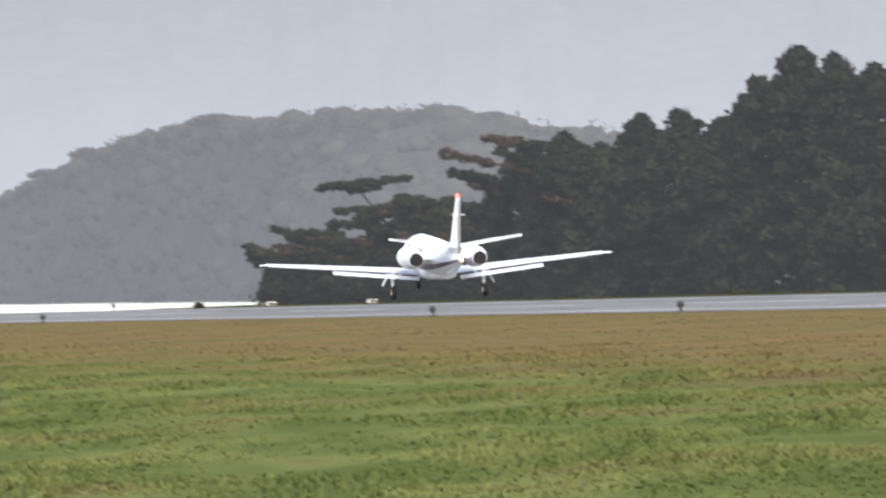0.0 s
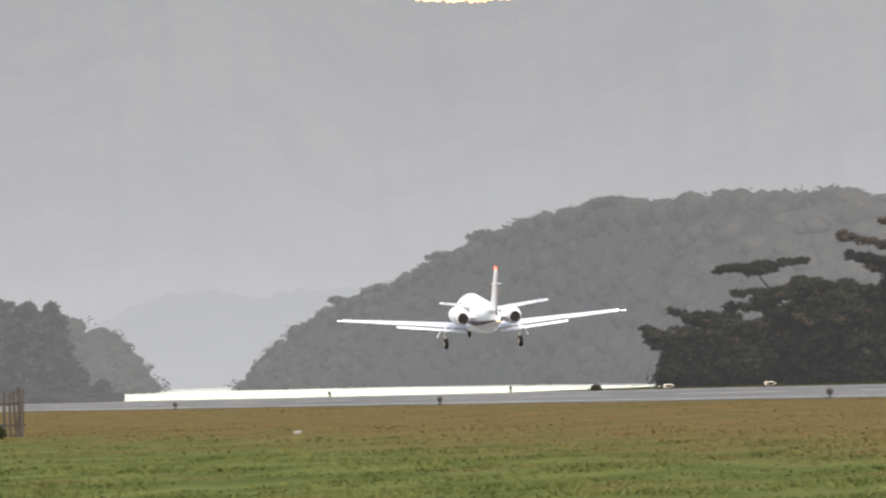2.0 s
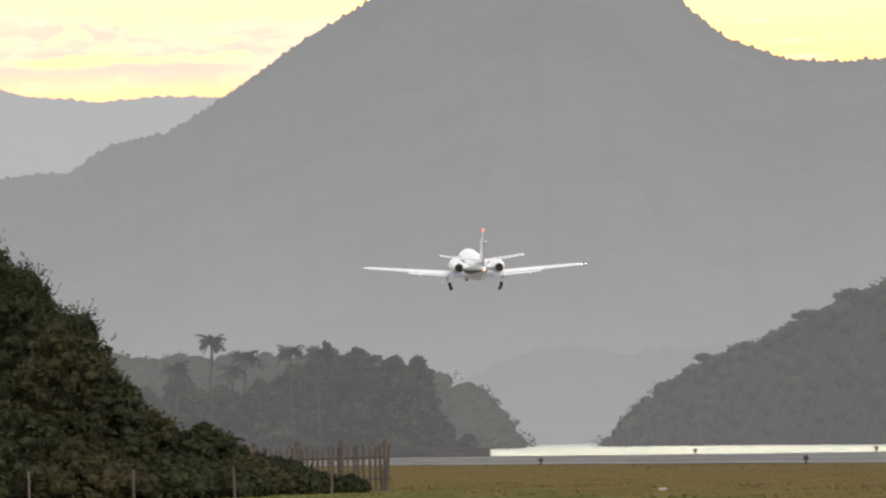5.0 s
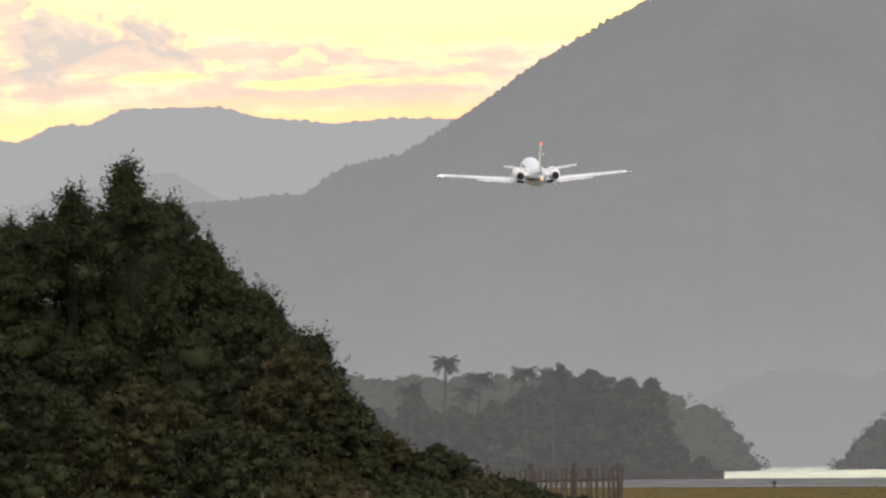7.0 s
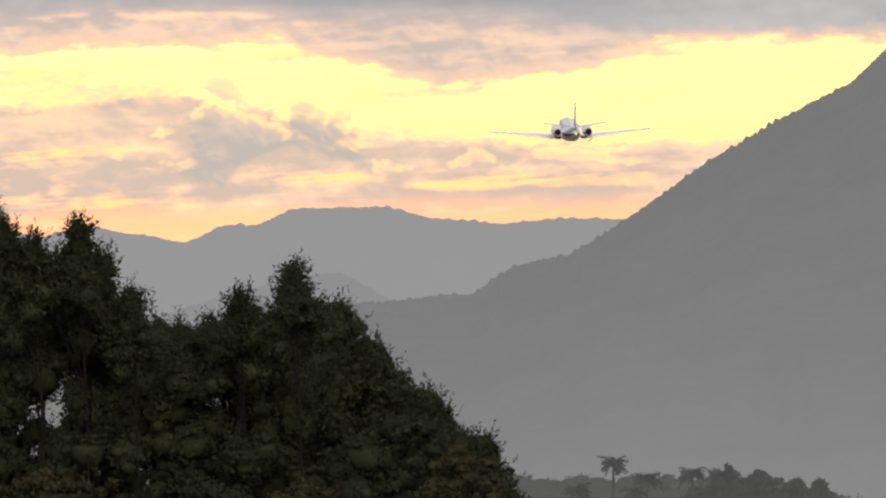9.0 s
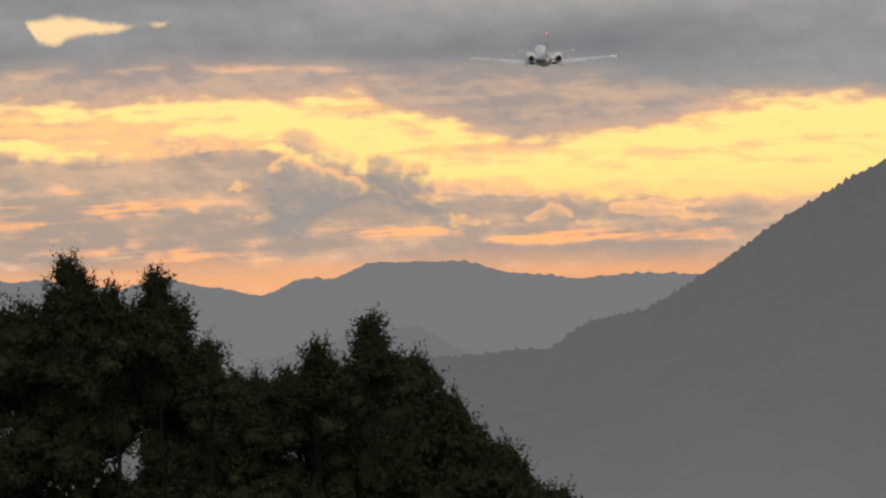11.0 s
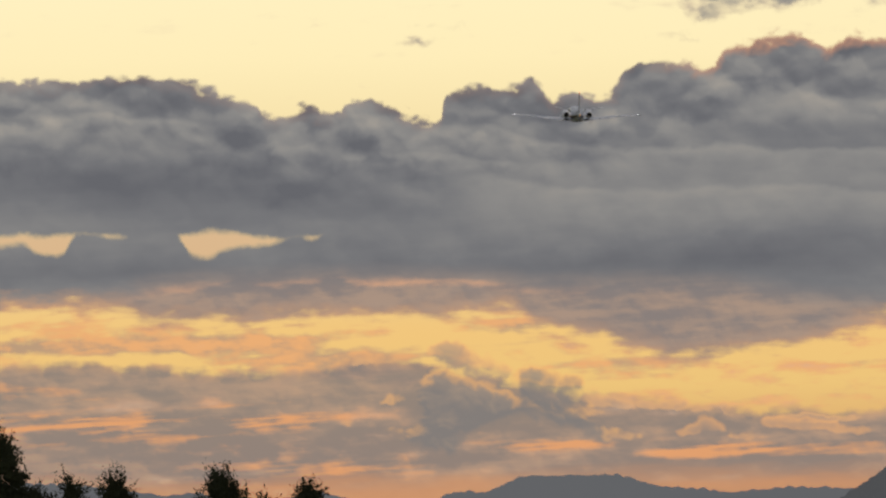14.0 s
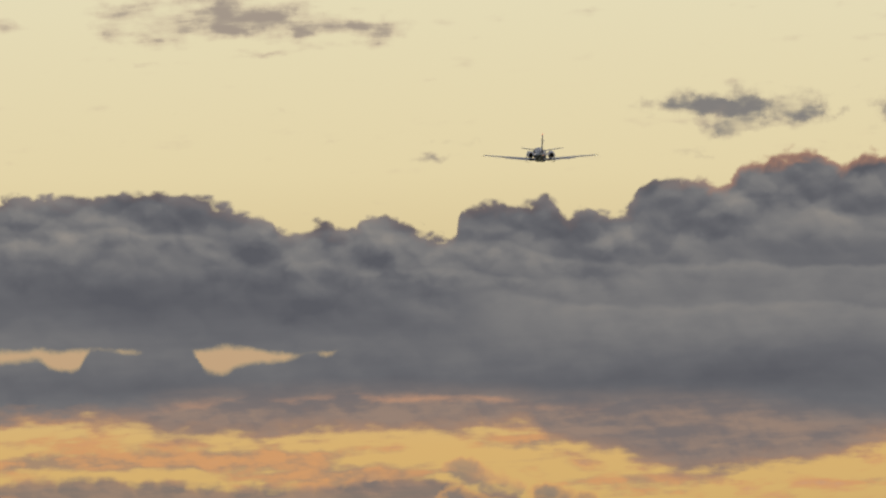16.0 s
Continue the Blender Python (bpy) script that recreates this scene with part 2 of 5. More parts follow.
    # ---- heaped towers, first those behind; each is bright along its brow
    def towers(col, forms, body, shade, rim_col, cut, glow_cut):
        field = mass(forms, az + w3 * 0.06 + w1 * 0.1, el + w4 * 0.05 + w2 * 0.05)
        brow = field - mass([(ca, ce - 0.055, ra, re, amount) for ca, ce, ra, re, amount in forms], az + w3 * 0.06 + w1 * 0.1, el + w4 * 0.05 + w2 * 0.05)
        heap = field * 0.85 + (puff - 0.12) * 0.9 + w3 * 0.15
        mask = heap.step(cut, cut + 0.34)
        rim = heap.step(cut + 0.55, cut + 0.08) * (brow * 2.8 + facing * 1.8 + fine * 0.6 + 0.08).step(0.0, 0.8)
        inner = (facing * 1.6 + puff * 0.3 + fine * 0.5 + brow * 0.9 + 0.25).step(0.0, 1.0)
        c = blend(tree, inner, shade, body)
        c = blend(tree, rim, c, rim_col)
        return blend(tree, mask * glow_cut, col, c)
    col = towers(col, [(-6.90, 2.441, 0.2, 0.1, 0.9), (-6.78, 2.352, 0.2, 0.1, 0.6), (-7.05, 2.507, 0.1, 0.05, 0.6), (-7.36, 2.449, 0.3, 0.05, 0.8), (-6.30, 2.315, 0.2, 0.08, 0.6), (-6.13, 2.220, 0.35, 0.06, 0.9), (-5.78, 2.176, 0.25, 0.06, 0.7), (-5.21, 2.129, 0.4, 0.035, 0.8), (-5.04, 2.105, 0.25, 0.03, 0.7)],
                 (1.3, 0.83, 0.52), (0.88, 0.66, 0.51), (2.3, 1.2, 0.47), 0.36, 0.8)
    col = towers(col, [(-7.12, 2.057, 0.3, 0.17, 1.1), (-7.00, 2.270, 0.18, 0.13, 1.0), (-7.08, 2.372, 0.13, 0.075, 0.8), (-7.29, 2.261, 0.08, 0.07, 0.8), (-6.89, 2.211, 0.16, 0.12, 0.7),
                       (-6.57, 2.363, 0.16, 0.075, 0.85), (-6.37, 2.339, 0.14, 0.08, 0.7), (-6.50, 2.232, 0.25, 0.12, 0.85), (-6.36, 2.144, 0.22, 0.1, 1.0), (-6.13, 2.039, 0.2, 0.07, 0.8), (-6.70, 2.179, 0.14, 0.12, 0.7)],
                 (0.86, 0.67, 0.52), (0.57, 0.515, 0.475), (2.35, 1.2, 0.42), 0.5, 0.86)
    col = towers(col, [(-5.68, 2.103, 0.12, 0.06, 1.1), (-5.81, 2.062, 0.14, 0.05, 0.8), (-5.37, 2.111, 0.1, 0.05, 1.1), (-5.21, 2.094, 0.1, 0.05, 1.1), (-5.05, 2.086, 0.1, 0.05, 1.1), (-4.89, 2.054, 0.1, 0.05, 1.1), (-5.47, 2.027, 0.4, 0.05, 0.7), (-7.50, 2.150, 0.09, 0.06, 0.8), (-7.65, 2.081, 0.1, 0.04, 0.7)],
                 (1.4, 0.84, 0.49), (0.85, 0.63, 0.49), (2.3, 1.12, 0.42), 0.5, 0.7)

    # ---- small torn clouds over the deck
    us, vs = az + w3 * 0.4 + w1 * 0.1, el + w4 * 0.17 + w2 * 0.05
    scraps = mass([(-5.94, 4.323, 0.16, 0.06, 0.9), (-5.70, 4.319, 0.18, 0.085, 1.3), (-5.46, 4.303, 0.18, 0.1, 1.3), (-5.18, 4.281, 0.12, 0.09, 1.2), (-5.60, 4.182, 0.14, 0.05, 0.85), (-4.74, 4.290, 0.15, 0.09, 1.2),
                   (-5.89, 4.087, 0.11, 0.025, 0.55), (-5.75, 4.061, 0.07, 0.02, 0.5), (-7.15, 4.067, 0.15, 0.032, 0.75), (-7.05, 4.166, 0.1, 0.03, 0.7), (-6.92, 4.140, 0.08, 0.028, 0.65)], us, vs)
    high_scraps = mass([(-8.69, 4.841, 0.24, 0.06, 1.0), (-8.68, 4.712, 0.22, 0.06, 0.95), (-8.06, 4.830, 0.36, 0.11, 1.1), (-7.89, 4.755, 0.28, 0.08, 0.9), (-7.44, 4.732, 0.25, 0.065, 1.05), (-8.35, 4.763, 0.3, 0.09, 0.6),
                        (-7.92, 4.626, 0.3, 0.022, 0.6), (-9.34, 4.767, 0.13, 0.06, 0.6), (-7.06, 4.453, 0.08, 0.016, 0.5), (-7.95, 4.325, 0.09, 0.016, 0.5), (-7.67, 4.148, 0.08, 0.016, 0.5), (-5.33, 4.895, 0.3, 0.02, 0.5), (-8.58, 4.581, 0.12, 0.015, 0.4)],
                       az + w3 * 0.4, el + w4 * 0.12 + w2 * 0.04)
    scrap = (scraps + (puff - 0.1) * 0.5 + fine * 1.6).step(0.25, 1.5)
    haze = (high_scraps + (puff - 0.1) * 0.3 + streak * 2.0 + fine * 2.2 - 0.05).step(0.15, 1.5)
    col = blend(tree, scrap * 0.9, col, blend(tree, scrap.step(0.35, 0.95), (1.25, 0.98, 0.74), (0.56, 0.53, 0.55)))
    col = blend(tree, haze * 0.82, col, blend(tree, haze.step(0.4, 1.0), (1.7, 1.25, 0.9), (0.95, 0.74, 0.64)))
    col = blend(tree, hole * deck_top * 0.75, col, (1.95, 1.22, 0.68))
    col = blend(tree, deck, col, deck_col)
    # round the rest of the dome the plain dusk sky takes over
    ahead = dy.step(0.45, 0.85) * el.step(30.0, 7.0)
    high_col = blend(tree, 1.0, dome, (0.142, 0.13, 0.118), "MULTIPLY")
    col = blend(tree, ahead, high_col, col)
    tree.links.new(col.socket, back.inputs[0])
    back.inputs[1].default_value = 1.0


sky()
lamp = bpy.data.lights.new("sun", "SUN")
lamp.energy, lamp.angle, lamp.color = 1.35, radians(60), (1.0, 0.96, 0.9)
sun = new("sun", lamp)
a, b = radians(SUN_TURN), radians(SUN_UP)
sun.matrix_basis = look((0, 0, 300), Vector((0, 0, 300)) - Vector((math.sin(a) * math.cos(b), math.cos(a) * math.cos(b), math.sin(b))))

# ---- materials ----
HAZE_GLOW = (0.393, 0.395, 0.406)      # daylight scattered by the air, mixed as emission into all that lies far off
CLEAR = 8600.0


def material(name, one, two, scale=1.0, rough=0.8, metal=0.0, bump=0.0, depth=0.0, mist=0.0, island=0.0, coat=0.0, stretch=(1, 1, 1)):
    """A surface of two colours mingled at two scales; depth: haze mixed in as emission, as through that many metres of
    air; mist: more of it near the water.
    """
    m = bpy.data.materials.new(name)
    m.use_nodes = True
    tree = m.node_tree
    bsdf = tree.nodes["Principled BSDF"]
    geo = tree.nodes.new("ShaderNodeNewGeometry")
    tc = tree.nodes.new("ShaderNodeTexCoord")
    mp = tree.nodes.new("ShaderNodeMapping")
    mp.inputs["Scale"].default_value = stretch
    tree.links.new(tc.outputs["Object"], mp.inputs[0])
    coord = N(tree, mp.outputs[0])
    big, small = fbm(tree, coord, scale, 3.0), fbm(tree, coord, scale * 7.3, 4.0)
    fac = (big * 0.6 + small * 0.4).step(0.35, 0.65)
    if island:
        fac = fac * (1 - island) + N(tree, geo.outputs["Random Per Island"]) * island
    col = blend(tree, fac, one, two)
    tree.links.new(col.socket, bsdf.inputs["Base Color"])
    bsdf.inputs["Roughness"].default_value, bsdf.inputs["Metallic"].default_value = rough, metal
    bsdf.inputs["Coat Weight"].default_value = coat
    if rough > 0.6:
        bsdf.inputs["Specular IOR Level"].default_value = 0.5 * (1 - rough)
    if bump:
        bn = tree.nodes.new("ShaderNodeBump")
        bn.inputs["Strength"].default_value = bump
        bn.inputs["Distance"].default_value = 0.5 / scale
        tree.links.new(small.socket, bn.inputs["Height"])
        tree.links.new(bn.outputs[0], bsdf.inputs["Normal"])
    # painted haze: a glow veils the surface, by the depth given to the material
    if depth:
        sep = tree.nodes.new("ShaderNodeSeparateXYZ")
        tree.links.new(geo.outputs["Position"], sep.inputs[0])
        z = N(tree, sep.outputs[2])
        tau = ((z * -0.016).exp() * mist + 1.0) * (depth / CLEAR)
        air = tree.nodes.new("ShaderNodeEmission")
        air.inputs[0].default_value = (*HAZE_GLOW, 1)
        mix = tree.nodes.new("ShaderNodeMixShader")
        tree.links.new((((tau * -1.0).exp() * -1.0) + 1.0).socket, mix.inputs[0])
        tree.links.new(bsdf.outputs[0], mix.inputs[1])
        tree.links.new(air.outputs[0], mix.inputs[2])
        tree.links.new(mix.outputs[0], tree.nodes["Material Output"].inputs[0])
    return m


def glow(name, color, strength):
    m = bpy.data.materials.new(name)
    m.use_nodes = True
    bsdf = m.node_tree.nodes["Principled BSDF"]
    bsdf.inputs["Base Color"].default_value = (*color, 1)
    bsdf.inputs["Emission Color"].default_value = (*color, 1)
    bsdf.inputs["Emission Strength"].default_value = strength
    return m


WHITE = material("white_aircraft_paint", (0.87, 0.87, 0.86), (0.82, 0.82, 0.82), 0.6, 0.5)
STRIPE = material("dark_red_paint", (0.06, 0.012, 0.016), (0.04, 0.01, 0.014), 2, 0.35)
SEAM = material("panel_gap", (0.02, 0.02, 0.022), (0.03, 0.03, 0.03), 3, 0.8)
SOOT = material("sooty_metal", (0.012, 0.011, 0.011), (0.03, 0.028, 0.026), 6, 0.6, 0.4)
STEEL = material("bare_metal", (0.5, 0.5, 0.5), (0.35, 0.35, 0.36), 4, 0.35, 0.9)
RUBBER = material("tyre_rubber", (0.014, 0.014, 0.014), (0.025, 0.025, 0.025), 8, 0.8)
PANE = material("dark_window", (0.02, 0.022, 0.025), (0.03, 0.032, 0.035), 2, 0.1)
RED = glow("red_lens", (1.0, 0.09, 0.04), 2.5)
AMBER = glow("amber_lens", (1.0, 0.42, 0.12), 2.5)
FLASH = glow("white_lens", (1.0, 0.97, 0.95), 14.0)
ASPHALT = material("worn_asphalt", (0.13, 0.127, 0.12), (0.18, 0.175, 0.166), 0.08, 0.85, bump=0.2, stretch=(1, 0.25, 1))
LINE = material("faded_white_marking", (0.4, 0.4, 0.385), (0.28, 0.28, 0.27), 0.7, 0.8)
BARK = material("grey_bark", (0.01, 0.009, 0.008), (0.02, 0.018, 0.015), 2, 0.9, bump=0.5, stretch=(1, 1, 0.3))
LEAF = material("dark_green_leaves", (0.016, 0.019, 0.011), (0.035, 0.04, 0.02), 0.3, 0.85, island=0.25)
LEAF_RUSTY = material("olive_brown_leaves", (0.025, 0.025, 0.013), (0.046, 0.041, 0.021), 0.4, 0.85, island=0.25)
# far foliage: leaf colours greyed by emitted haze, its depth tuned for each
LEAF_FAR = material("hazed_green_leaves", (0.011, 0.014, 0.008), (0.029, 0.033, 0.018), 0.16, 0.9, island=0.25, depth=430)
LEAF_RED = material("hazed_reddish_leaves", (0.035, 0.025, 0.018), (0.055, 0.042, 0.026), 0.4, 0.88, island=0.4, depth=420)
LEAF_HILL = material("hazed_hill_canopy", (0.027, 0.027, 0.021), (0.051, 0.048, 0.038), 0.06, 0.97, island=0.3, depth=1950)
LEAF_ISLE = material("hazed_spit_canopy", (0.018, 0.02, 0.015), (0.045, 0.045, 0.034), 0.1, 0.95, island=0.3, depth=1500)
LEAF_CAPE = material("hazed_cape_canopy", (0.025, 0.027, 0.02), (0.045, 0.046, 0.036), 0.08, 0.95, island=0.3, depth=2000)
# the paleness of these slopes is haze glow, deeper than their placed distance
ROCK_FAR = material("hazed_far_forest", (0.03, 0.033, 0.026), (0.055, 0.058, 0.046), 0.012, 0.95, bump=0.1, depth=4700, mist=1.1)
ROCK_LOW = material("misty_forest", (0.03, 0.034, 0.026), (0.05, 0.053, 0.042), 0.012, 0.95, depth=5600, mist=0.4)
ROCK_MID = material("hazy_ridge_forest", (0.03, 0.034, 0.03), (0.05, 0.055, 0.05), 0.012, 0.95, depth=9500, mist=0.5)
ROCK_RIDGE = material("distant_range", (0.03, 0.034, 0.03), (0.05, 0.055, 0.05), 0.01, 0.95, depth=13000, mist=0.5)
POST = material("weathered_timber", (0.07, 0.061, 0.054), (0.125, 0.108, 0.094), 1.5, 0.9, bump=0.4, stretch=(3, 3, 0.4))
WIRE = material("rusty_wire", (0.02, 0.017, 0.015), (0.04, 0.034, 0.03), 3, 0.8)
BOX = material("cream_enamel", (0.75, 0.68, 0.55), (0.68, 0.6, 0.5), 3, 0.5)
DARKBOX = material("dark_enamel", (0.02, 0.02, 0.018), (0.05, 0.045, 0.03), 5, 0.6)
SAND = material("hazed_muddy_bank", (0.03, 0.027, 0.024), (0.06, 0.055, 0.05), 0.1, 0.97, depth=900)

# the runway's way, along which the jet goes; n counts metres to its right of the camera
HEAD = 9.83
AHEAD = Vector((-math.sin(radians(HEAD)), math.cos(radians(HEAD)), 0))
RIGHT = Vector((math.cos(radians(HEAD)), math.sin(radians(HEAD)), 0))


def by_runway(n, s, z=0.0):
    return RIGHT * n + AHEAD * s + Vector((0, 0, z))


def by_bearing(az, dist, z=0.0):
    return Vector((math.sin(radians(az)) * dist, math.cos(radians(az)) * dist, z))


def tall(el, dist):
    """The height that shows at that elevation over the eye, at that distance."""
    return EYE + dist * math.tan(radians(el))


def grass_material():
    m = bpy.data.materials.new("rough_grass")
    m.use_nodes = True
    tree = m.node_tree
    bsdf = tree.nodes["Principled BSDF"]
    geo = tree.nodes.new("ShaderNodeNewGeometry")
    pos = N(tree, geo.outputs["Position"])
    sep = tree.nodes.new("ShaderNodeSeparateXYZ")
    tree.links.new(pos.socket, sep.inputs[0])
    x, y = N(tree, sep.outputs[0]), N(tree, sep.outputs[1])
    n = x * RIGHT.x + y * RIGHT.y
    patch = fbm(tree, pos, 0.05, 4.0)
    sward = fbm(tree, vec(tree, x * 0.5, y * 0.09, 0.0), 1.0, 4.0)
    tuft = fbm(tree, pos, 0.9, 3.0)
    rnd = N(tree, geo.outputs["Random Per Island"])
    green = blend(tree, sward.step(0.36, 0.66), (0.072, 0.094, 0.028), (0.135, 0.153, 0.05))
    dry = blend(tree, sward.step(0.3, 0.7), (0.125, 0.092, 0.04), (0.175, 0.121, 0.056))
    dry = blend(tree, patch.step(0.45, 0.65) * 0.5, dry, (0.115, 0.108, 0.04))
    far = (n + (patch - 0.5) * 34.0 + (sward - 0.5) * 16.0).step(24.0, 44.0)
    col = blend(tree, far, green, dry)
    col = blend(tree, n.step(96.0, 100.0), col, blend(tree, sward.step(0.3, 0.7), (0.03, 0.035, 0.016), (0.055, 0.052, 0.026)))
    col = blend(tree, (patch * 0.4 + sward * 0.6).step(0.53, 0.63) * 0.6, col, (0.1, 0.075, 0.038))
    col = blend(tree, tuft.step(0.55, 0.75) * 0.25, col, (0.06, 0.07, 0.02))
    col = blend(tree, rnd * 0.25, col, (0.15, 0.14, 0.05))
    tree.links.new(col.socket, bsdf.inputs["Base Color"])
    bsdf.inputs["Roughness"].default_value = 1.0
    bsdf.inputs["Specular IOR Level"].default_value = 0.0
    return m


def water_material():
    m = bpy.data.materials.new("bay_water")
    m.use_nodes = True
    tree = m.node_tree
    bsdf = tree.nodes["Principled BSDF"]
    bsdf.inputs["Base Color"].default_value = (0.03, 0.04, 0.045, 1)
    bsdf.inputs["Roughness"].default_value = 0.22
    bsdf.inputs["IOR"].default_value = 1.33
    geo = tree.nodes.new("ShaderNodeNewGeometry")
    wave = fbm(tree, N(tree, geo.outputs["Position"]), 0.7, 4.0)
    bn = tree.nodes.new("ShaderNodeBump")
    bn.inputs["Strength"].default_value, bn.inputs["Distance"].default_value = 0.8, 0.5
    tree.links.new(wave.socket, bn.inputs["Height"])
    tree.links.new(bn.outputs[0], bsdf.inputs["Normal"])
    return m


GRASS, WATER = grass_material(), water_material()

# ---- mesh helpers ----
def mesh_ob(name, verts, faces, mat, parent=None, label="", smooth=False):
    me = bpy.data.meshes.new(name)
    me.from_pydata([tuple(v) for v in verts], [], [tuple(f) for f in faces])
    me.materials.append(mat)
    if smooth:
        me.shade_smooth()
    ob = new(name, me)
    ob.parent = parent
    return tagged(ob, label)


def part(name, bm, mat, parent=None, label="", smooth=True):
    me = bpy.data.meshes.new(name)
    bmesh.ops.recalc_face_normals(bm, faces=bm.faces)
    bm.to_mesh(me)
    bm.free()
    me.materials.append(mat)
    if smooth:
        me.shade_smooth()
        me.set_sharp_from_angle(angle=radians(40))
    ob = new(name, me)
    ob.parent = parent
    return tagged(ob, label)


def add_box(bm, x0, x1, y0, y1, z0, z1, bevel=0.0):
    made = bmesh.ops.create_cube(bm, size=1.0, matrix=Matrix.Translation(((x0 + x1) / 2, (y0 + y1) / 2, (z0 + z1) / 2)) @ Matrix.Diagonal((x1 - x0, y1 - y0, z1 - z0, 1)))
    if bevel:
        edges = list({e for v in made["verts"] for e in v.link_edges})
        bmesh.ops.bevel(bm, geom=edges, offset=bevel, segments=2, affect="EDGES")
    return bm


def loft(rings, close=True, caps=True):
    """A skin over rings of equal length."""
    bm = bmesh.new()
    rows = [[bm.verts.new(p) for p in ring] for ring in rings]
    k = len(rows[0])
    for a, b in zip(rows, rows[1:]):
        for i in range(k if close else k - 1):
            bm.faces.new((a[i], a[(i + 1) % k], b[(i + 1) % k], b[i]))
    if caps:
        bm.faces.new(rows[0])
        bm.faces.new(rows[-1])
    return bm


def ring_y(y, rx, rz, cz, cx=0.0, k=28, power=2.0):
    pts = []
    for i in range(k):
        a = 2 * math.pi * i / k
        c, s = math.cos(a), math.sin(a)
        pts.append((cx + rx * math.copysign(abs(c) ** (2 / power), c), y, cz + rz * math.copysign(abs(s) ** (2 / power), s)))
    return pts


def tube(bm, a, b, ra, rb, k=8):
    a, b = Vector(a), Vector(b)
    q = (b - a).to_track_quat("Z", "Y")
    rows = []
    for p, r in ((a, ra), (b, rb)):
        rows.append([bm.verts.new(p + q @ Vector((r * math.cos(2 * math.pi * i / k), r * math.sin(2 * math.pi * i / k), 0))) for i in range(k)])
    for i in range(k):
        bm.faces.new((rows[0][i], rows[0][(i + 1) % k], rows[1][(i + 1) % k], rows[1][i]))
    bm.faces.new(rows[0])
    bm.faces.new(rows[1])


def empty(name, m, label, category, group=""):
    ob = new(name)
    ob.matrix_basis = m
    return tagged(ob, label, category, group)


# ---- ground, runway, water ----
def ground():
    xs = [-3000, -1500, -700, -300, -150, -60, -20, 0, 20, 40, 60, 73, 90, 97, 99, 102]
    ss = [-2000, -800, -300, -100, 0, 60, 120, 200, 300, 420, 560, 640, 705, 713, 760, 840, 930, 1020, 1036, 1200, 1500, 2000, 3000, 4900]
    xr = [102, 125, 160, 240, 500, 1200, 3000]
    verts, faces, ids = [], [], {}

    def vid(n, s, z=0.0):
        key = (n, s, z)
        if key not in ids:
            ids[key] = len(verts)
            wob = 0.0
            if n == 102 and 700 < s < 1100:
                wob = 1.2 * math.sin(s * 0.05) + 0.6 * math.sin(s * 0.13)
            verts.append(by_runway(n + wob, s, z))
        return ids[key]

    def cell(a, b, c, d):
        faces.append((vid(a, c), vid(b, c), vid(b, d), vid(a, d)))
    for a, b in zip(xs, xs[1:]):
        for c, d in zip(ss, ss[1:]):
            cell(a, b, c, d)
    for a, b in zip(xr, xr[1:]):
        for c, d in zip(ss, ss[1:]):
            if d <= 713:
                cell(a, b, c, d)
    # banks down to the water
    for c, d in zip(ss, ss[1:]):
        if c >= 713:
            lo = [len(verts), len(verts) + 1]
            verts.append(by_runway(106, c, -1.6)), verts.append(by_runway(106, d, -1.6))
            faces.append((vid(102, c), lo[0], lo[1], vid(102, d)))
    for a, b in zip(xr, xr[1:]):
        lo = [len(verts), len(verts) + 1]
        verts.append(by_runway(a, 718, -1.6)), verts.append(by_runway(b, 718, -1.6))
        faces.append((vid(a, 713), vid(b, 713), lo[1], lo[0]))
    ob = mesh_ob("ground", verts, faces, GRASS)
    tagged(ob, "rough airfield grass, green near and dry orange-brown beside the runway", "ground", kind="structure")
    w = mesh_ob("water", [(-3500, -500, -1), (3500, -500, -1), (3500, 4950, -1), (-3500, 4950, -1)], [(0, 1, 2, 3)], WATER)
    tagged(w, "bright rippled bay water mirroring the sunset sky", "water", kind="structure")
    # runway with its shoulders
    def strip(name, n0, n1, s0, s1, z, mat):
        cuts = np.linspace(s0, s1, 30)
        v = [by_runway(n, s, z) for s in cuts for n in (n0, n1)]
        f = [(2 * i, 2 * i + 1, 2 * i + 3, 2 * i + 2) for i in range(29)]
        return mesh_ob(name, v, f, mat)
    tagged(strip("runway", 71.5, 100.5, -300, 1450, 0.02, ASPHALT), "grey worn asphalt runway beside the grass", "runway", kind="structure")
    for n0, n1, text in ((74, 74.9, "near"), (95.6, 96.5, "far")):
        tagged(strip("trim_runway_edge_line", n0, n1, -300, 1450, 0.03, LINE), "faded white painted runway edge line", "marking", kind="structure")
    for i in range(28):
        s = 60 + i * 50
        tagged(strip("trim_runway_centre_dash", 85.0, 85.9, s, s + 30, 0.03, LINE), "faded white painted centre line dash", "marking", kind="structure")


ground()


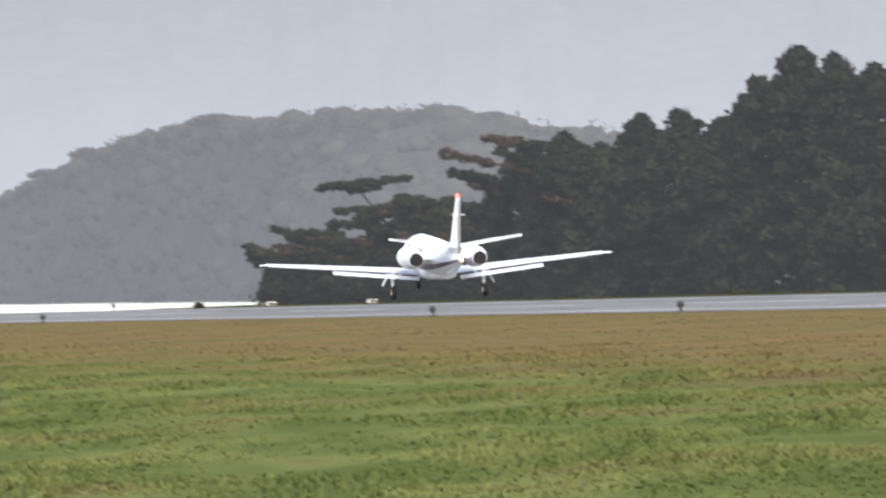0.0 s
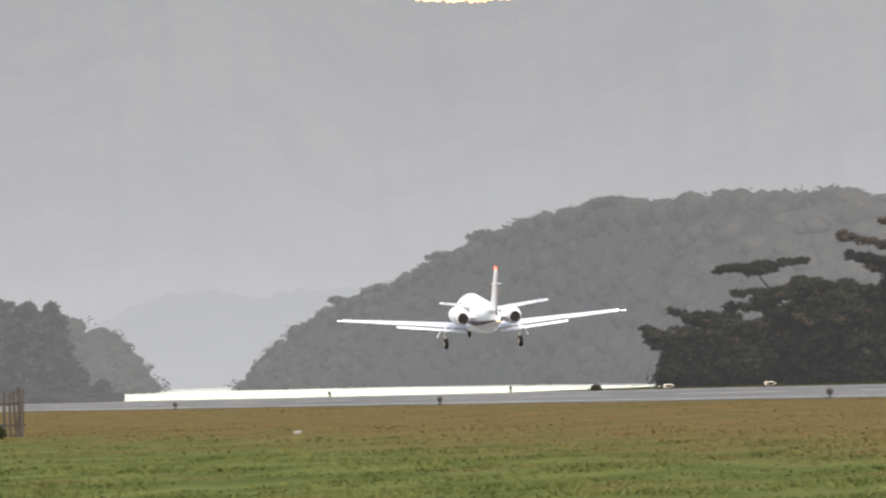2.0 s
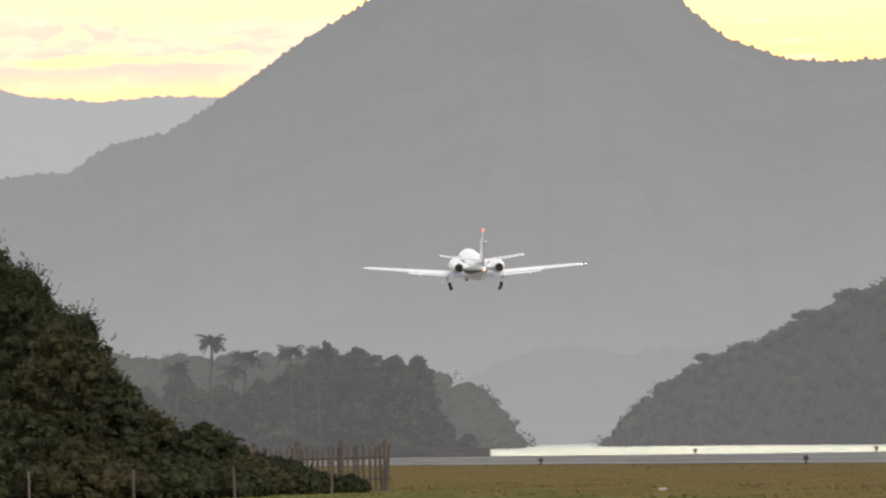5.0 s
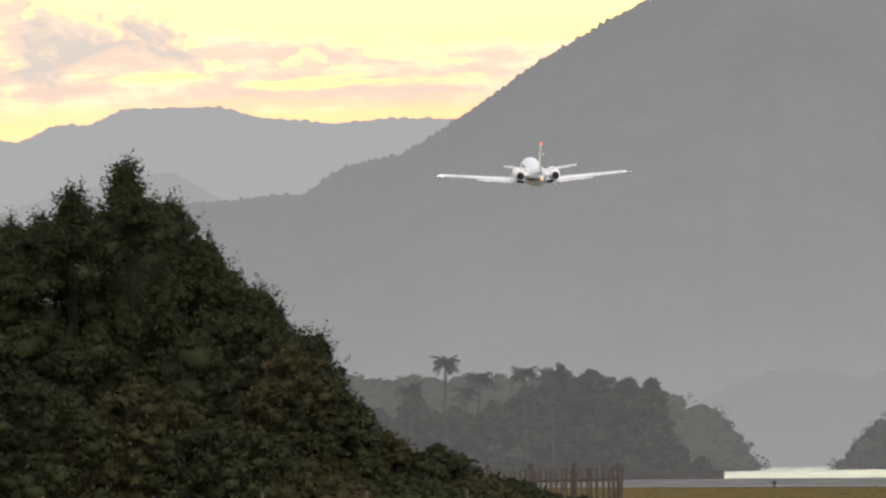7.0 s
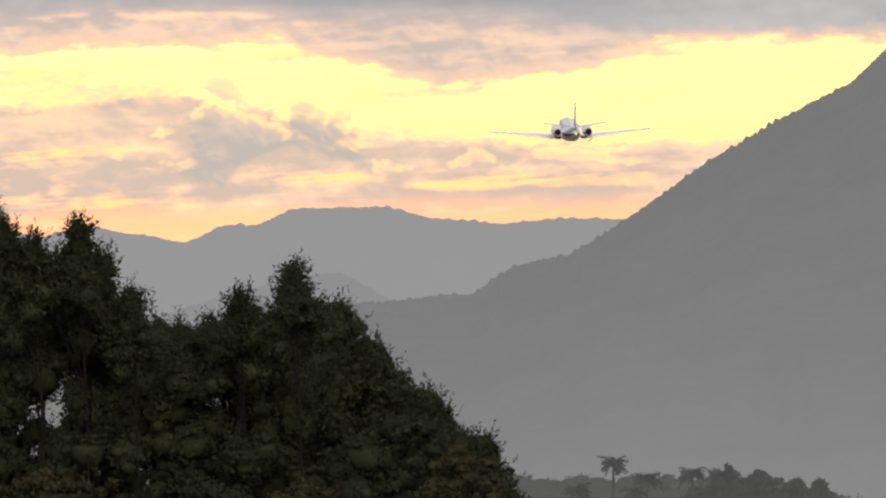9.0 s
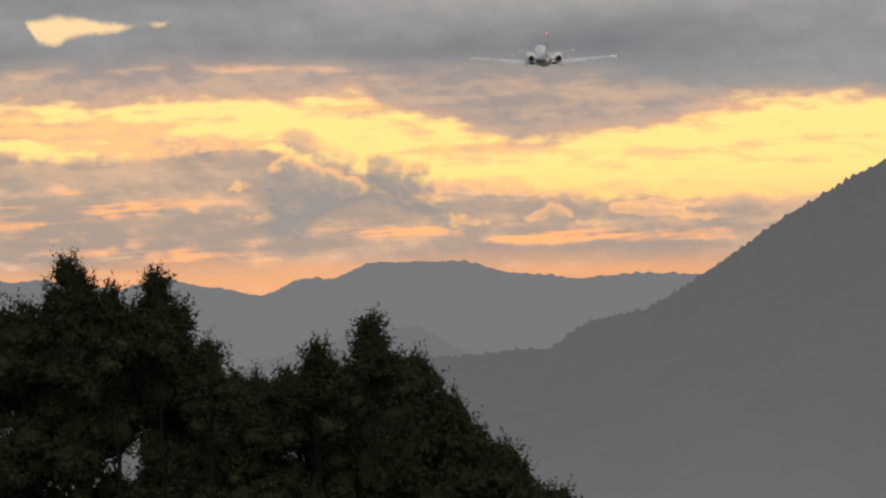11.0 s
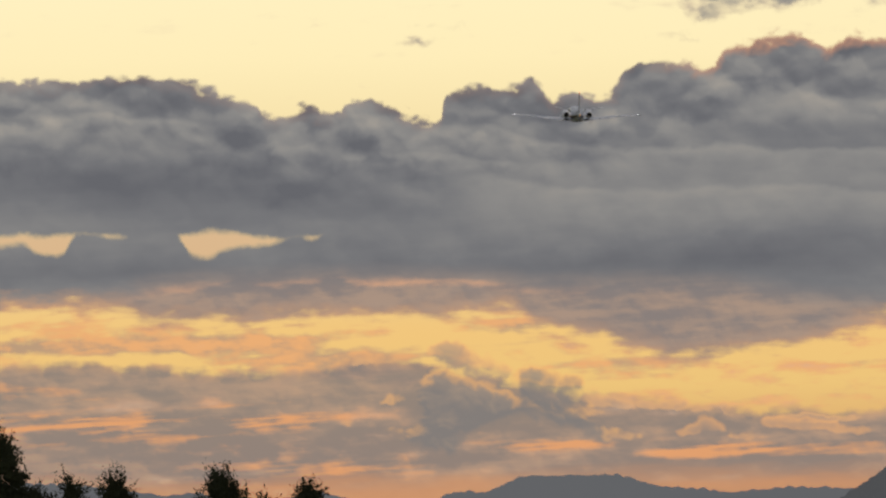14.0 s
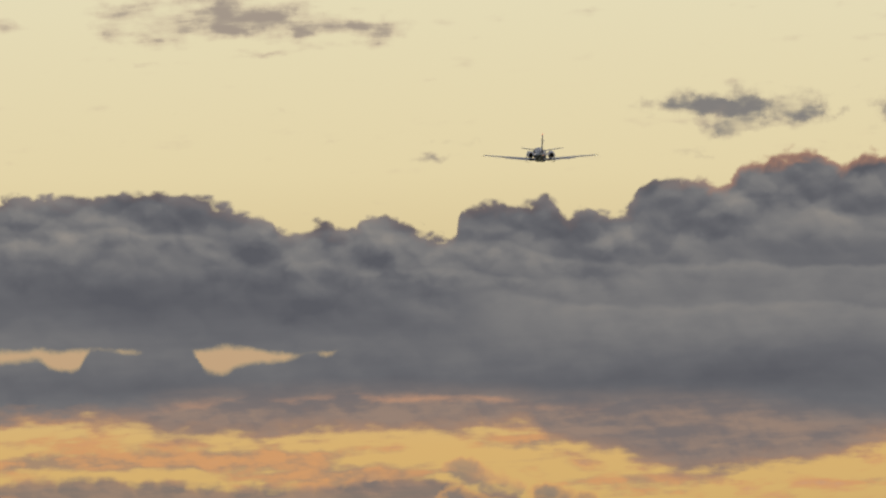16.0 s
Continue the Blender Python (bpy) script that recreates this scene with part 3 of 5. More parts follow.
def grass_tufts():
    """Blades in tufts over the stretch of grass before the runway; larger and sparser far off."""
    rng = np.random.default_rng(3)
    V, Fc = [], []
    count = 0
    for d0, d1, density, size in ((62, 110, 34, 0.034), (110, 160, 14, 0.036), (160, 240, 5.0, 0.04), (240, 420, 1.2, 0.045), (420, 800, 0.2, 0.06)):
        a0, a1 = radians(-7.6), radians(3.2)
        area = (a1 - a0) / 2 * (d1 ** 2 - d0 ** 2)
        k = int(area * density)
        d = np.sqrt(rng.uniform(d0 ** 2, d1 ** 2, k))
        a = rng.uniform(a0, a1, k)
        x, y = np.sin(a) * d, np.cos(a) * d
        n = x * RIGHT.x + y * RIGHT.y
        keep = n < 70.5
        x, y, n = x[keep], y[keep], n[keep]
        clump = np.array([noise.noise((px * 0.35, py * 0.12, 0)) for px, py in zip(x, y)])
        keep = rng.uniform(-0.5, 0.35, len(x)) < clump
        x, y, n, clump = x[keep], y[keep], n[keep], clump[keep]
        for blade in range(5):
            h = size * rng.uniform(0.5, 1.3, len(x)) * (1 + np.maximum(clump, 0) * 2.4) * np.where(n > 45, 0.55, 1.0)
            th = rng.uniform(0, 2 * np.pi, len(x))
            w = size * rng.uniform(0.35, 0.9, len(x))
            ox, oy = x + rng.normal(0, size * 0.5, len(x)), y + rng.normal(0, size * 0.5, len(x))
            lx, ly = rng.normal(0, 0.8, len(x)) * h, rng.normal(0, 0.8, len(x)) * h
            tri = np.stack([np.stack([ox - w * np.cos(th), oy - w * np.sin(th), np.full(len(x), -0.01)], 1),
                            np.stack([ox + w * np.cos(th), oy + w * np.sin(th), np.full(len(x), -0.01)], 1),
                            np.stack([ox + lx, oy + ly, h], 1)], 1)
            V.append(tri.reshape(-1, 3))
            count += len(x)
    V = np.concatenate(V)
    ob = fast_mesh("grass", V, np.arange(len(V)).reshape(-1, 3), GRASS)
    tagged(ob, "tufts of rough green and dry grass on the airfield", "grass", kind="stuff")


def fast_mesh(name, verts, faces, mat, parent=None, label=""):
    verts, faces = np.asarray(verts, dtype=np.float32), np.asarray(faces, dtype=np.int32)
    me = bpy.data.meshes.new(name)
    me.vertices.add(len(verts))
    me.vertices.foreach_set("co", verts.ravel())
    k = faces.shape[1]
    me.loops.add(faces.size)
    me.loops.foreach_set("vertex_index", faces.ravel())
    me.polygons.add(len(faces))
    me.polygons.foreach_set("loop_start", np.arange(len(faces), dtype=np.int32) * k)
    me.update(calc_edges=True)
    me.materials.append(mat)
    ob = new(name, me)
    ob.parent = parent
    return tagged(ob, label)


grass_tufts()


# ---- mountains ----
def range_of_hills(name, knots, dist, deep, mat, label, rough, seed, low=-2.0, steps=700):
    """A wooded range: its skyline runs through knots (bearing, elevation), broken by tree tops; the slope comes forward by deep metres."""
    az = np.linspace(knots[0][0], knots[-1][0], steps)
    # smooth curve through the knots
    ka, ke = np.array([k[0] for k in knots]), np.array([k[1] for k in knots])
    el = np.interp(az, ka, ke)
    soft = np.convolve(np.pad(el, 6, mode="edge"), np.ones(13) / 13, "valid")
    el = 0.5 * el + 0.5 * soft
    rows = 26
    V = []
    for r in range(rows):
        f = r / (rows - 1)
        for a, e in zip(az, el):
            ridge = tall(e, dist)
            gully = noise.fractal((a * 1.1, f * 1.4, seed), 1.0, 2.0, 4) * 0.12 * f * (1 - f) * 4
            d = dist - deep * (1 - f) + deep * gully
            bump = 0.0
            crown = abs(noise.noise((a * rough[1], f * 13.0, seed + 5))) + 0.5 * abs(noise.noise((a * rough[1] * 2.7, f * 31.0, seed + 9)))
            bump = rough[0] * (crown - 0.2)
            z = low + (ridge - low) * (f ** 1.15) + bump * (0.06 + 0.94 * max(0.0, (f - 0.8) / 0.2))
            V.append(by_bearing(a, d, z))
    Fc = [(r * steps + i, r * steps + i + 1, (r + 1) * steps + i + 1, (r + 1) * steps + i) for r in range(rows - 1) for i in range(steps - 1)]
    ob = fast_mesh(name, np.array([tuple(v) for v in V]), Fc, mat)
    ob.data.shade_smooth()
    return tagged(ob, label, "mountain", kind="structure")


# ranges whose haze is painted in by their materials' emission
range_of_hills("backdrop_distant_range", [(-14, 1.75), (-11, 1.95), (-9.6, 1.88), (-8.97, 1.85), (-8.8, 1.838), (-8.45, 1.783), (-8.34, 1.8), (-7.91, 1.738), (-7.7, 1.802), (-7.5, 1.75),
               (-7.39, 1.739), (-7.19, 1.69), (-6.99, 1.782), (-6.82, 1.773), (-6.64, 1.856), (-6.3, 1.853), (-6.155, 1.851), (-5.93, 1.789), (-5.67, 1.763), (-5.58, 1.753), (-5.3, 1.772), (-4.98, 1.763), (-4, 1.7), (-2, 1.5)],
               4850, 300, ROCK_RIDGE, "distant mountain range under the sunset, pale blue-grey from haze in its material", (1.8, 16), 3.0, steps=1000)
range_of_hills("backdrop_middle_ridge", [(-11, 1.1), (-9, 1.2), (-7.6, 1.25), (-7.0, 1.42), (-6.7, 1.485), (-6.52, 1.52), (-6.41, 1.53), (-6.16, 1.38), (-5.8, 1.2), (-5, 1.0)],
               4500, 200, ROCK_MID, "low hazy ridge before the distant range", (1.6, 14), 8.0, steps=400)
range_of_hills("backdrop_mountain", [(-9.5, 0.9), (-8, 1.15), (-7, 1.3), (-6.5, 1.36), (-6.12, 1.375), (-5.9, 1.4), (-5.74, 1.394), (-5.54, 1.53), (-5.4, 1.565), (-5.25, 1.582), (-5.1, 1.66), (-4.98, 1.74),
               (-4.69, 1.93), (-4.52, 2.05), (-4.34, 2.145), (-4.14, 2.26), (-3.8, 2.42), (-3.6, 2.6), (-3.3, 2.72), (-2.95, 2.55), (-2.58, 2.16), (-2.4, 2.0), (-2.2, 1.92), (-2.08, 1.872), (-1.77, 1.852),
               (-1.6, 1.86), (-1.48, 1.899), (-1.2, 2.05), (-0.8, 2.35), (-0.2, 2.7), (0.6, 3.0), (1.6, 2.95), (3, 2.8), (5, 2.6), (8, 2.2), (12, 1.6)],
               4250, 900, ROCK_FAR, "forested mountain across the bay, greyed by haze in its material", (2.8, 26), 14.0, steps=2200)
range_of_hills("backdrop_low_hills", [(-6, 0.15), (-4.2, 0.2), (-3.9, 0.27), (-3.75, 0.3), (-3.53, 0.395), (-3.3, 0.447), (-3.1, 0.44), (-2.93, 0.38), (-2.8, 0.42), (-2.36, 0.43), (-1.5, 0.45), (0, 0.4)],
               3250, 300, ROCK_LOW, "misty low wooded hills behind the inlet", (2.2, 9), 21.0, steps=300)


# ---- foliage ----
def leaves(rng, centres, radii, per, size, flat=1.0, spread=(0.45, 1.25)):
    """Leaf diamonds over the shells of clumps."""
    k = len(centres) * per
    c = np.repeat(centres, per, 0)
    r = np.repeat(radii, per)
    dirs = rng.normal(0, 1, (k, 3))
    dirs /= np.linalg.norm(dirs, axis=1)[:, None]
    p = c + dirs * (r * rng.uniform(*spread, k))[:, None] * np.array([1, 1, flat])
    a = rng.normal(0, 1, (k, 3))
    a /= np.linalg.norm(a, axis=1)[:, None]
    b = np.cross(a, dirs + rng.normal(0, 0.5, (k, 3)))
    b /= np.linalg.norm(b, axis=1)[:, None] + 1e-6
    s = (size * rng.uniform(0.6, 1.4, k))[:, None]
    quad = np.stack([p - a * s, p + b * s * 0.45, p + a * s, p - b * s * 0.45], 1)
    return quad.reshape(-1, 3)


def cores(rng, centres, radii, flat=1.0, fine=1, uneven=(0.75, 1.2)):
    """Rough dark hearts of the clumps, so that a crown is not seen through."""
    bm = bmesh.new()
    bmesh.ops.create_icosphere(bm, subdivisions=fine, radius=1.0)
    base = np.array([v.co[:] for v in bm.verts])
    tri = np.array([[v.index for v in f.verts] for f in bm.faces])
    bm.free()
    V = centres[:, None, :] + base[None] * (radii * 0.62)[:, None, None] * rng.uniform(*uneven, (len(centres), len(base), 1)) * np.array([1, 1, flat])
    Fc = tri[None] + (np.arange(len(centres)) * len(base))[:, None, None]
    return V.reshape(-1, 3), Fc.reshape(-1, 3)


def crown_points(rng, count, height, radius, foot, peak, lean=(0, 0)):
    """Clump centres inside a crown: it is widest at about a third of its height; peak > 1 makes it pointed."""
    z = foot + (height - foot) * rng.uniform(0, 1, count) ** 0.9
    f = (z - foot) / (height - foot)
    wide = radius * np.clip(1.02 - f ** peak, 0.02, 1) * (0.55 + 0.45 * np.clip(f * 4, 0, 1))
    a = rng.uniform(0, 2 * np.pi, count)
    r = wide * np.sqrt(rng.uniform(0.15, 1, count))
    return np.stack([r * np.cos(a) + lean[0] * f, r * np.sin(a) + lean[1] * f, z], 1), f


def tree(name, at, height, radius, seed, mat, label, clumps=60, per=130, size=0.16, clump=0.7, foot=0.12, peak=1.6, group="", category="tree", flat=0.8, spikes=0, trunk=0.2, turn=0.0):
    rng = np.random.default_rng(seed)
    top = empty(name, Matrix.Translation(at), label, category, group)
    c, f = crown_points(rng, clumps, height - clump * 0.7, radius, height * foot, peak)
    rad = clump * rng.uniform(0.6, 1.3, clumps) * (1.1 - 0.5 * f)
    if spikes:
        # upright shoots that break the outline
        c2, f2 = crown_points(rng, spikes, height - 0.2, radius * 1.12, height * 0.25, peak)
        c = np.concatenate([c, c2])
        rad = np.concatenate([rad, clump * rng.uniform(0.25, 0.42, spikes)])
    q = leaves(rng, c, rad, per, size, flat)
    fast_mesh("crown", q, np.arange(len(q)).reshape(-1, 4), mat, top)
    v, fc = cores(rng, c[:clumps], rad[:clumps], flat)
    fast_mesh("inner_foliage", v, fc, mat, top)
    bm = bmesh.new()
    tube(bm, (0, 0, -0.2), (0.1, 0, height * 0.45), trunk, trunk * 0.6, 8)
    tube(bm, (0.1, 0, height * 0.45), (0, 0.1, height * 0.9), trunk * 0.6, trunk * 0.12, 6)
    for i in range(7):
        p = c[rng.integers(0, clumps)]
        h = max(0.15 * height, min(p[2] - 0.6, height * 0.7))
        tube(bm, (0.05, 0, h * 0.8), tuple(p), trunk * 0.35, trunk * 0.1, 5)
    part("trunk", bm, BARK if mat in (LEAF, LEAF_RUSTY) else mat, top)
    return top


def shoots(rng, roots, lengths, per, size):
    """Upright twigs set with leaves, which break a crown's outline."""
    k = len(roots)
    way = rng.normal(0, 0.45, (k, 3)) + np.array([0, 0, 0.85])
    way /= np.linalg.norm(way, axis=1)[:, None]
    f = rng.uniform(0, 1, (k, per))
    p = roots[:, None, :] + way[:, None, :] * (f * lengths[:, None])[:, :, None]
    p = p.reshape(-1, 3) + rng.normal(0, 0.035, (k * per, 3))
    a = np.repeat(way, per, 0) * 0.5 + rng.normal(0, 0.6, (k * per, 3))
    a /= np.linalg.norm(a, axis=1)[:, None]
    b = np.cross(a, rng.normal(0, 1, (k * per, 3)))
    b /= np.linalg.norm(b, axis=1)[:, None] + 1e-6
    s = (size * rng.uniform(0.6, 1.3, k * per) * (1.15 - 0.55 * f.ravel()))[:, None]
    return np.stack([p, p + a * s + b * s * 0.4, p + a * s * 2, p + a * s - b * s * 0.4], 1).reshape(-1, 3)


def leafy_tree(at, height, radius, seed, mat, label, lobes=84, lobe=0.8, foot=0.04, per=190, size=0.085, trunk=0.16, taper=0.15, twig=1.5, peaked=False):
    """A crown of rounded leafy lobes of several sizes round a dark heart, with twigs standing out of it."""
    rng = np.random.default_rng(seed)
    top = empty("tree", Matrix.Translation(at), label, "tree", "dark trees by the fence")
    big = lobe * rng.uniform(0.55, 1.15, lobes)
    f = rng.uniform(0, 1, lobes) ** 0.75
    f[:8] = np.linspace(1.0, 0.84, 8) if not peaked else np.linspace(1.0, 0.3, 8)
    big *= (1.1 - 0.45 * f) if not peaked else (1.15 - 0.8 * f)
    wide = radius * np.sqrt(np.clip(1.0 - (np.maximum(f - 0.35, 0) / 0.68) ** 2, 0, 1)) * (1 - taper * f)
    if peaked:
        wide = radius * (1.02 - f) ** 0.85
    a = rng.uniform(0, 2 * np.pi, lobes)
    r = wide * np.sqrt(rng.uniform(0.1, 1, lobes))
    z = height * foot + (height * (1 - foot) - big * 0.85) * f
    c = np.stack([r * np.cos(a), r * np.sin(a), np.maximum(z, big * 0.5)], 1)
    # each lobe bears smaller ones
    k = 6
    d = rng.normal(0, 1, (lobes * k, 3)) + np.array([0, 0, 0.25])
    d /= np.linalg.norm(d, axis=1)[:, None]
    c2 = np.repeat(c, k, 0) + d * (np.repeat(big, k) * rng.uniform(0.55, 0.95, lobes * k))[:, None] * np.array([1, 1, 0.85])
    r2 = np.repeat(big, k) * rng.uniform(0.22, 0.42, lobes * k)
    q = np.concatenate([leaves(rng, c, big, per, size, 0.85, (0.62, 1.02)), leaves(rng, c2, r2, per // 5, size, 0.9, (0.5, 1.12)),
                        shoots(rng, np.repeat(c2, 2, 0) + rng.normal(0, 0.1, (2 * len(c2), 3)), twig * (rng.uniform(0.15, 0.42, 2 * len(c2)) + np.repeat(r2, 2) * 0.6), 13, size)])
    fast_mesh("crown", q, np.arange(len(q)).reshape(-1, 4), mat, top)
    v, fc = cores(rng, np.concatenate([c, c2]), np.concatenate([big * 1.05, r2]), 0.85)
    fast_mesh("inner_foliage", v, fc, mat, top)
    bm = bmesh.new()
    tube(bm, (0, 0, -0.2), (0.1, 0, height * 0.45), trunk, trunk * 0.6, 8)
    tube(bm, (0.1, 0, height * 0.45), (c[0][0], c[0][1], c[0][2]), trunk * 0.6, trunk * 0.12, 6)
    for i in range(1, min(8, lobes)):
        tube(bm, (0.05, 0, max(0.1, c[i][2] * 0.7)), tuple(c[i]), trunk * 0.3, trunk * 0.1, 5)
    part("trunk", bm, BARK, top)
    return top


LEFT_SKY = [(-11, 2.0), (-9.6, 2.0), (-9.3, 2.0), (-9.05, 1.72), (-8.94, 1.78), (-8.71, 1.78), (-8.54, 1.62), (-8.17, 1.76), (-8.0, 1.66), (-7.71, 1.7), (-7.56, 1.47), (-7.45, 1.38), (-7.2, 1.3), (-6.9, 1.34), (-6.64, 1.44),
            (-6.45, 1.34), (-6.3, 1.22), (-6.02, 0.97), (-5.83, 0.72), (-5.69, 0.51)]


def left_wood():
    rng = np.random.default_rng(12)
    az, i = -10.6, 0
    while az < -5.75:
        d = 372 + 14 * (i % 3)
        el = float(np.interp(az, [k[0] for k in LEFT_SKY], [k[1] for k in LEFT_SKY])) - 0.06 * (i % 3 == 1) + rng.uniform(-0.02, 0.02)
        leafy_tree(by_bearing(az, d), tall(el, d), 2.2 + 0.7 * (i % 2), 40 + i, LEAF, "dark dense broadleaf tree with leafy shoots behind the fence", lobe=1.15)
        az += 0.24
        i += 1
    # leading shoots that stand above the mass
    for k, (az, el, r) in enumerate(((-9.3, 2.09, 2.0), (-8.93, 1.84, 1.5), (-8.71, 1.86, 1.5), (-8.17, 1.88, 1.9), (-7.72, 1.79, 1.7), (-7.95, 1.74, 1.7), (-6.64, 1.55, 1.9), (-6.92, 1.41, 1.5), (-7.47, 1.43, 1.3))):
        d = 370
        leafy_tree(by_bearing(az, d), tall(el, d), r, 160 + k, LEAF, "leafy dark treetop rising above the thicket by the fence", lobes=30, lobe=0.55, foot=0.76, per=80, trunk=0.06, twig=1.7, peaked=True)
    low = [(-6.0, 0.82, 366, 2.2, 0), (-5.82, 0.66, 362, 1.8, 1), (-5.6, 0.43, 362, 1.9, 0), (-5.37, 0.21, 364, 1.7, 1), (-5.1, 0.12, 362, 1.3, 0), (-4.9, -0.05, 360, 1.2, 1), (-4.7, -0.1, 362, 0.9, 0),
           (-6.6, 0.5, 352, 2.8, 1), (-7.2, 0.55, 350, 3.0, 0), (-7.9, 0.6, 352, 3.2, 1), (-6.2, 0.3, 350, 2.4, 0), (-8.6, 0.7, 352, 3.2, 0), (-9.3, 0.6, 352, 3.2, 1), (-4.5, -0.17, 366, 1.1, 0), (-4.75, -0.06, 364, 1.2, 0), (-4.57, -0.13, 362, 0.7, 0), (-4.36, -0.235, 362, 0.5, 0), (-5.0, 0.03, 366, 1.8, 0), (-5.75, 0.05, 350, 2.0, 1),
           (-5.3, -0.02, 352, 1.6, 0), (-4.95, -0.1, 353, 1.1, 0)]
    for i, (az, el, d, r, kind) in enumerate(low):
        h = max(0.6, tall(el, d))
        tree("bush", by_bearing(az, d), h, r, 80 + i, (LEAF, LEAF_RUSTY)[kind], "olive-brown thicket bush beside the fence" if kind else "dark green thicket bush beside the fence",
             clumps=130, per=56, size=0.1, clump=min(0.5, h * 0.35), foot=0.0, peak=5.0, group="thicket along the fence", category="bush", spikes=16, trunk=0.06)


left_wood()


def tiered_branch(rng, top, at, length, mat, name="branch_tier", rise=0.0):
    """A flat, nearly level spray of leaves at the end of a bough."""
    k = max(10, int(length * 9))
    c = np.stack([rng.uniform(-length / 2, length / 2, k), rng.normal(0, 0.5, k), rng.normal(0, 0.08, k)], 1)
    c[:, 2] += -0.1 * (c[:, 0] / length) ** 2 * length * 0.5 - rise * c[:, 0]
    c += np.array(at)
    q = leaves(rng, c, np.full(k, 0.32), 34, 0.15, 0.4)
    fast_mesh(name, q, np.arange(len(q)).reshape(-1, 4), mat, top)


RIGHT_SKY = [(-0.9, 0.03), (-0.85, 0.08), (-0.69, 0.19), (-0.46, 0.27), (-0.17, 0.33), (0.2, 0.41), (0.36, 0.56), (0.47, 0.66), (0.85, 0.72), (1.06, 0.77), (1.37, 0.79), (1.64, 0.93), (1.8, 1.06), (1.96, 1.16), (2.18, 1.07), (2.29, 0.9), (3, 0.95), (4.2, 1.0)]


def right_wood():
    az, i = -0.76, 0
    while az < 4.0:
        d = 108 / math.sin(radians(az + HEAD)) + 7 * (i % 3)
        el = float(np.interp(az, [k[0] for k in RIGHT_SKY], [k[1] for k in RIGHT_SKY])) - 0.1 * (i % 3 == 2)
        h = tall(el, d)
        r = min(2.9, 0.9 + h * 0.25)
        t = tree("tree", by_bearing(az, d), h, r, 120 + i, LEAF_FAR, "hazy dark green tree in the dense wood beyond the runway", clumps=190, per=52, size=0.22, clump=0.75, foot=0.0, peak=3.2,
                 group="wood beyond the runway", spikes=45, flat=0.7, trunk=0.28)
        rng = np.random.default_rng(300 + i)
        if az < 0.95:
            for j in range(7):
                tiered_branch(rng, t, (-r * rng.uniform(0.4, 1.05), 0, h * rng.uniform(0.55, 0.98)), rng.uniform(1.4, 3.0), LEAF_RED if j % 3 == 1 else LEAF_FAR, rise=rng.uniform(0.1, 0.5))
        az += 0.2
        i += 1
    # the bough that stands out over the gap
    t = empty("tree", Matrix.Translation(by_bearing(-0.3, 655)), "tree with a long flat bough standing out over the water", "tree", "wood beyond the runway")
    rng = np.random.default_rng(77)
    bm = bmesh.new()
    tube(bm, (0.8, 0, 0), (0.3, 0, 4.5), 0.14, 0.1)
    tube(bm, (0.3, 0, 4.5), (-1.3, 0, 6.6), 0.08, 0.04)
    tube(bm, (-1.3, 0, 6.6), (-3.6, 0, 6.8), 0.06, 0.03)
    tube(bm, (-1.3, 0, 6.6), (0.9, 0, 7.0), 0.06, 0.03)
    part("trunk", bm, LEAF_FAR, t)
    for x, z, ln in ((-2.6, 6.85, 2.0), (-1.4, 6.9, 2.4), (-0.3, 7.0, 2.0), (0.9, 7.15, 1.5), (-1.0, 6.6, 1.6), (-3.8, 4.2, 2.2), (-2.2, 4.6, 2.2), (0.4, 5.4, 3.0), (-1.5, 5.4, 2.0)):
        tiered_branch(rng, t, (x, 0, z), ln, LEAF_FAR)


right_wood()


# ---- wooded hill across the water, woods on the spit ----
def skyline(knots, az):
    return np.interp(az, [k[0] for k in knots], [k[1] for k in knots])


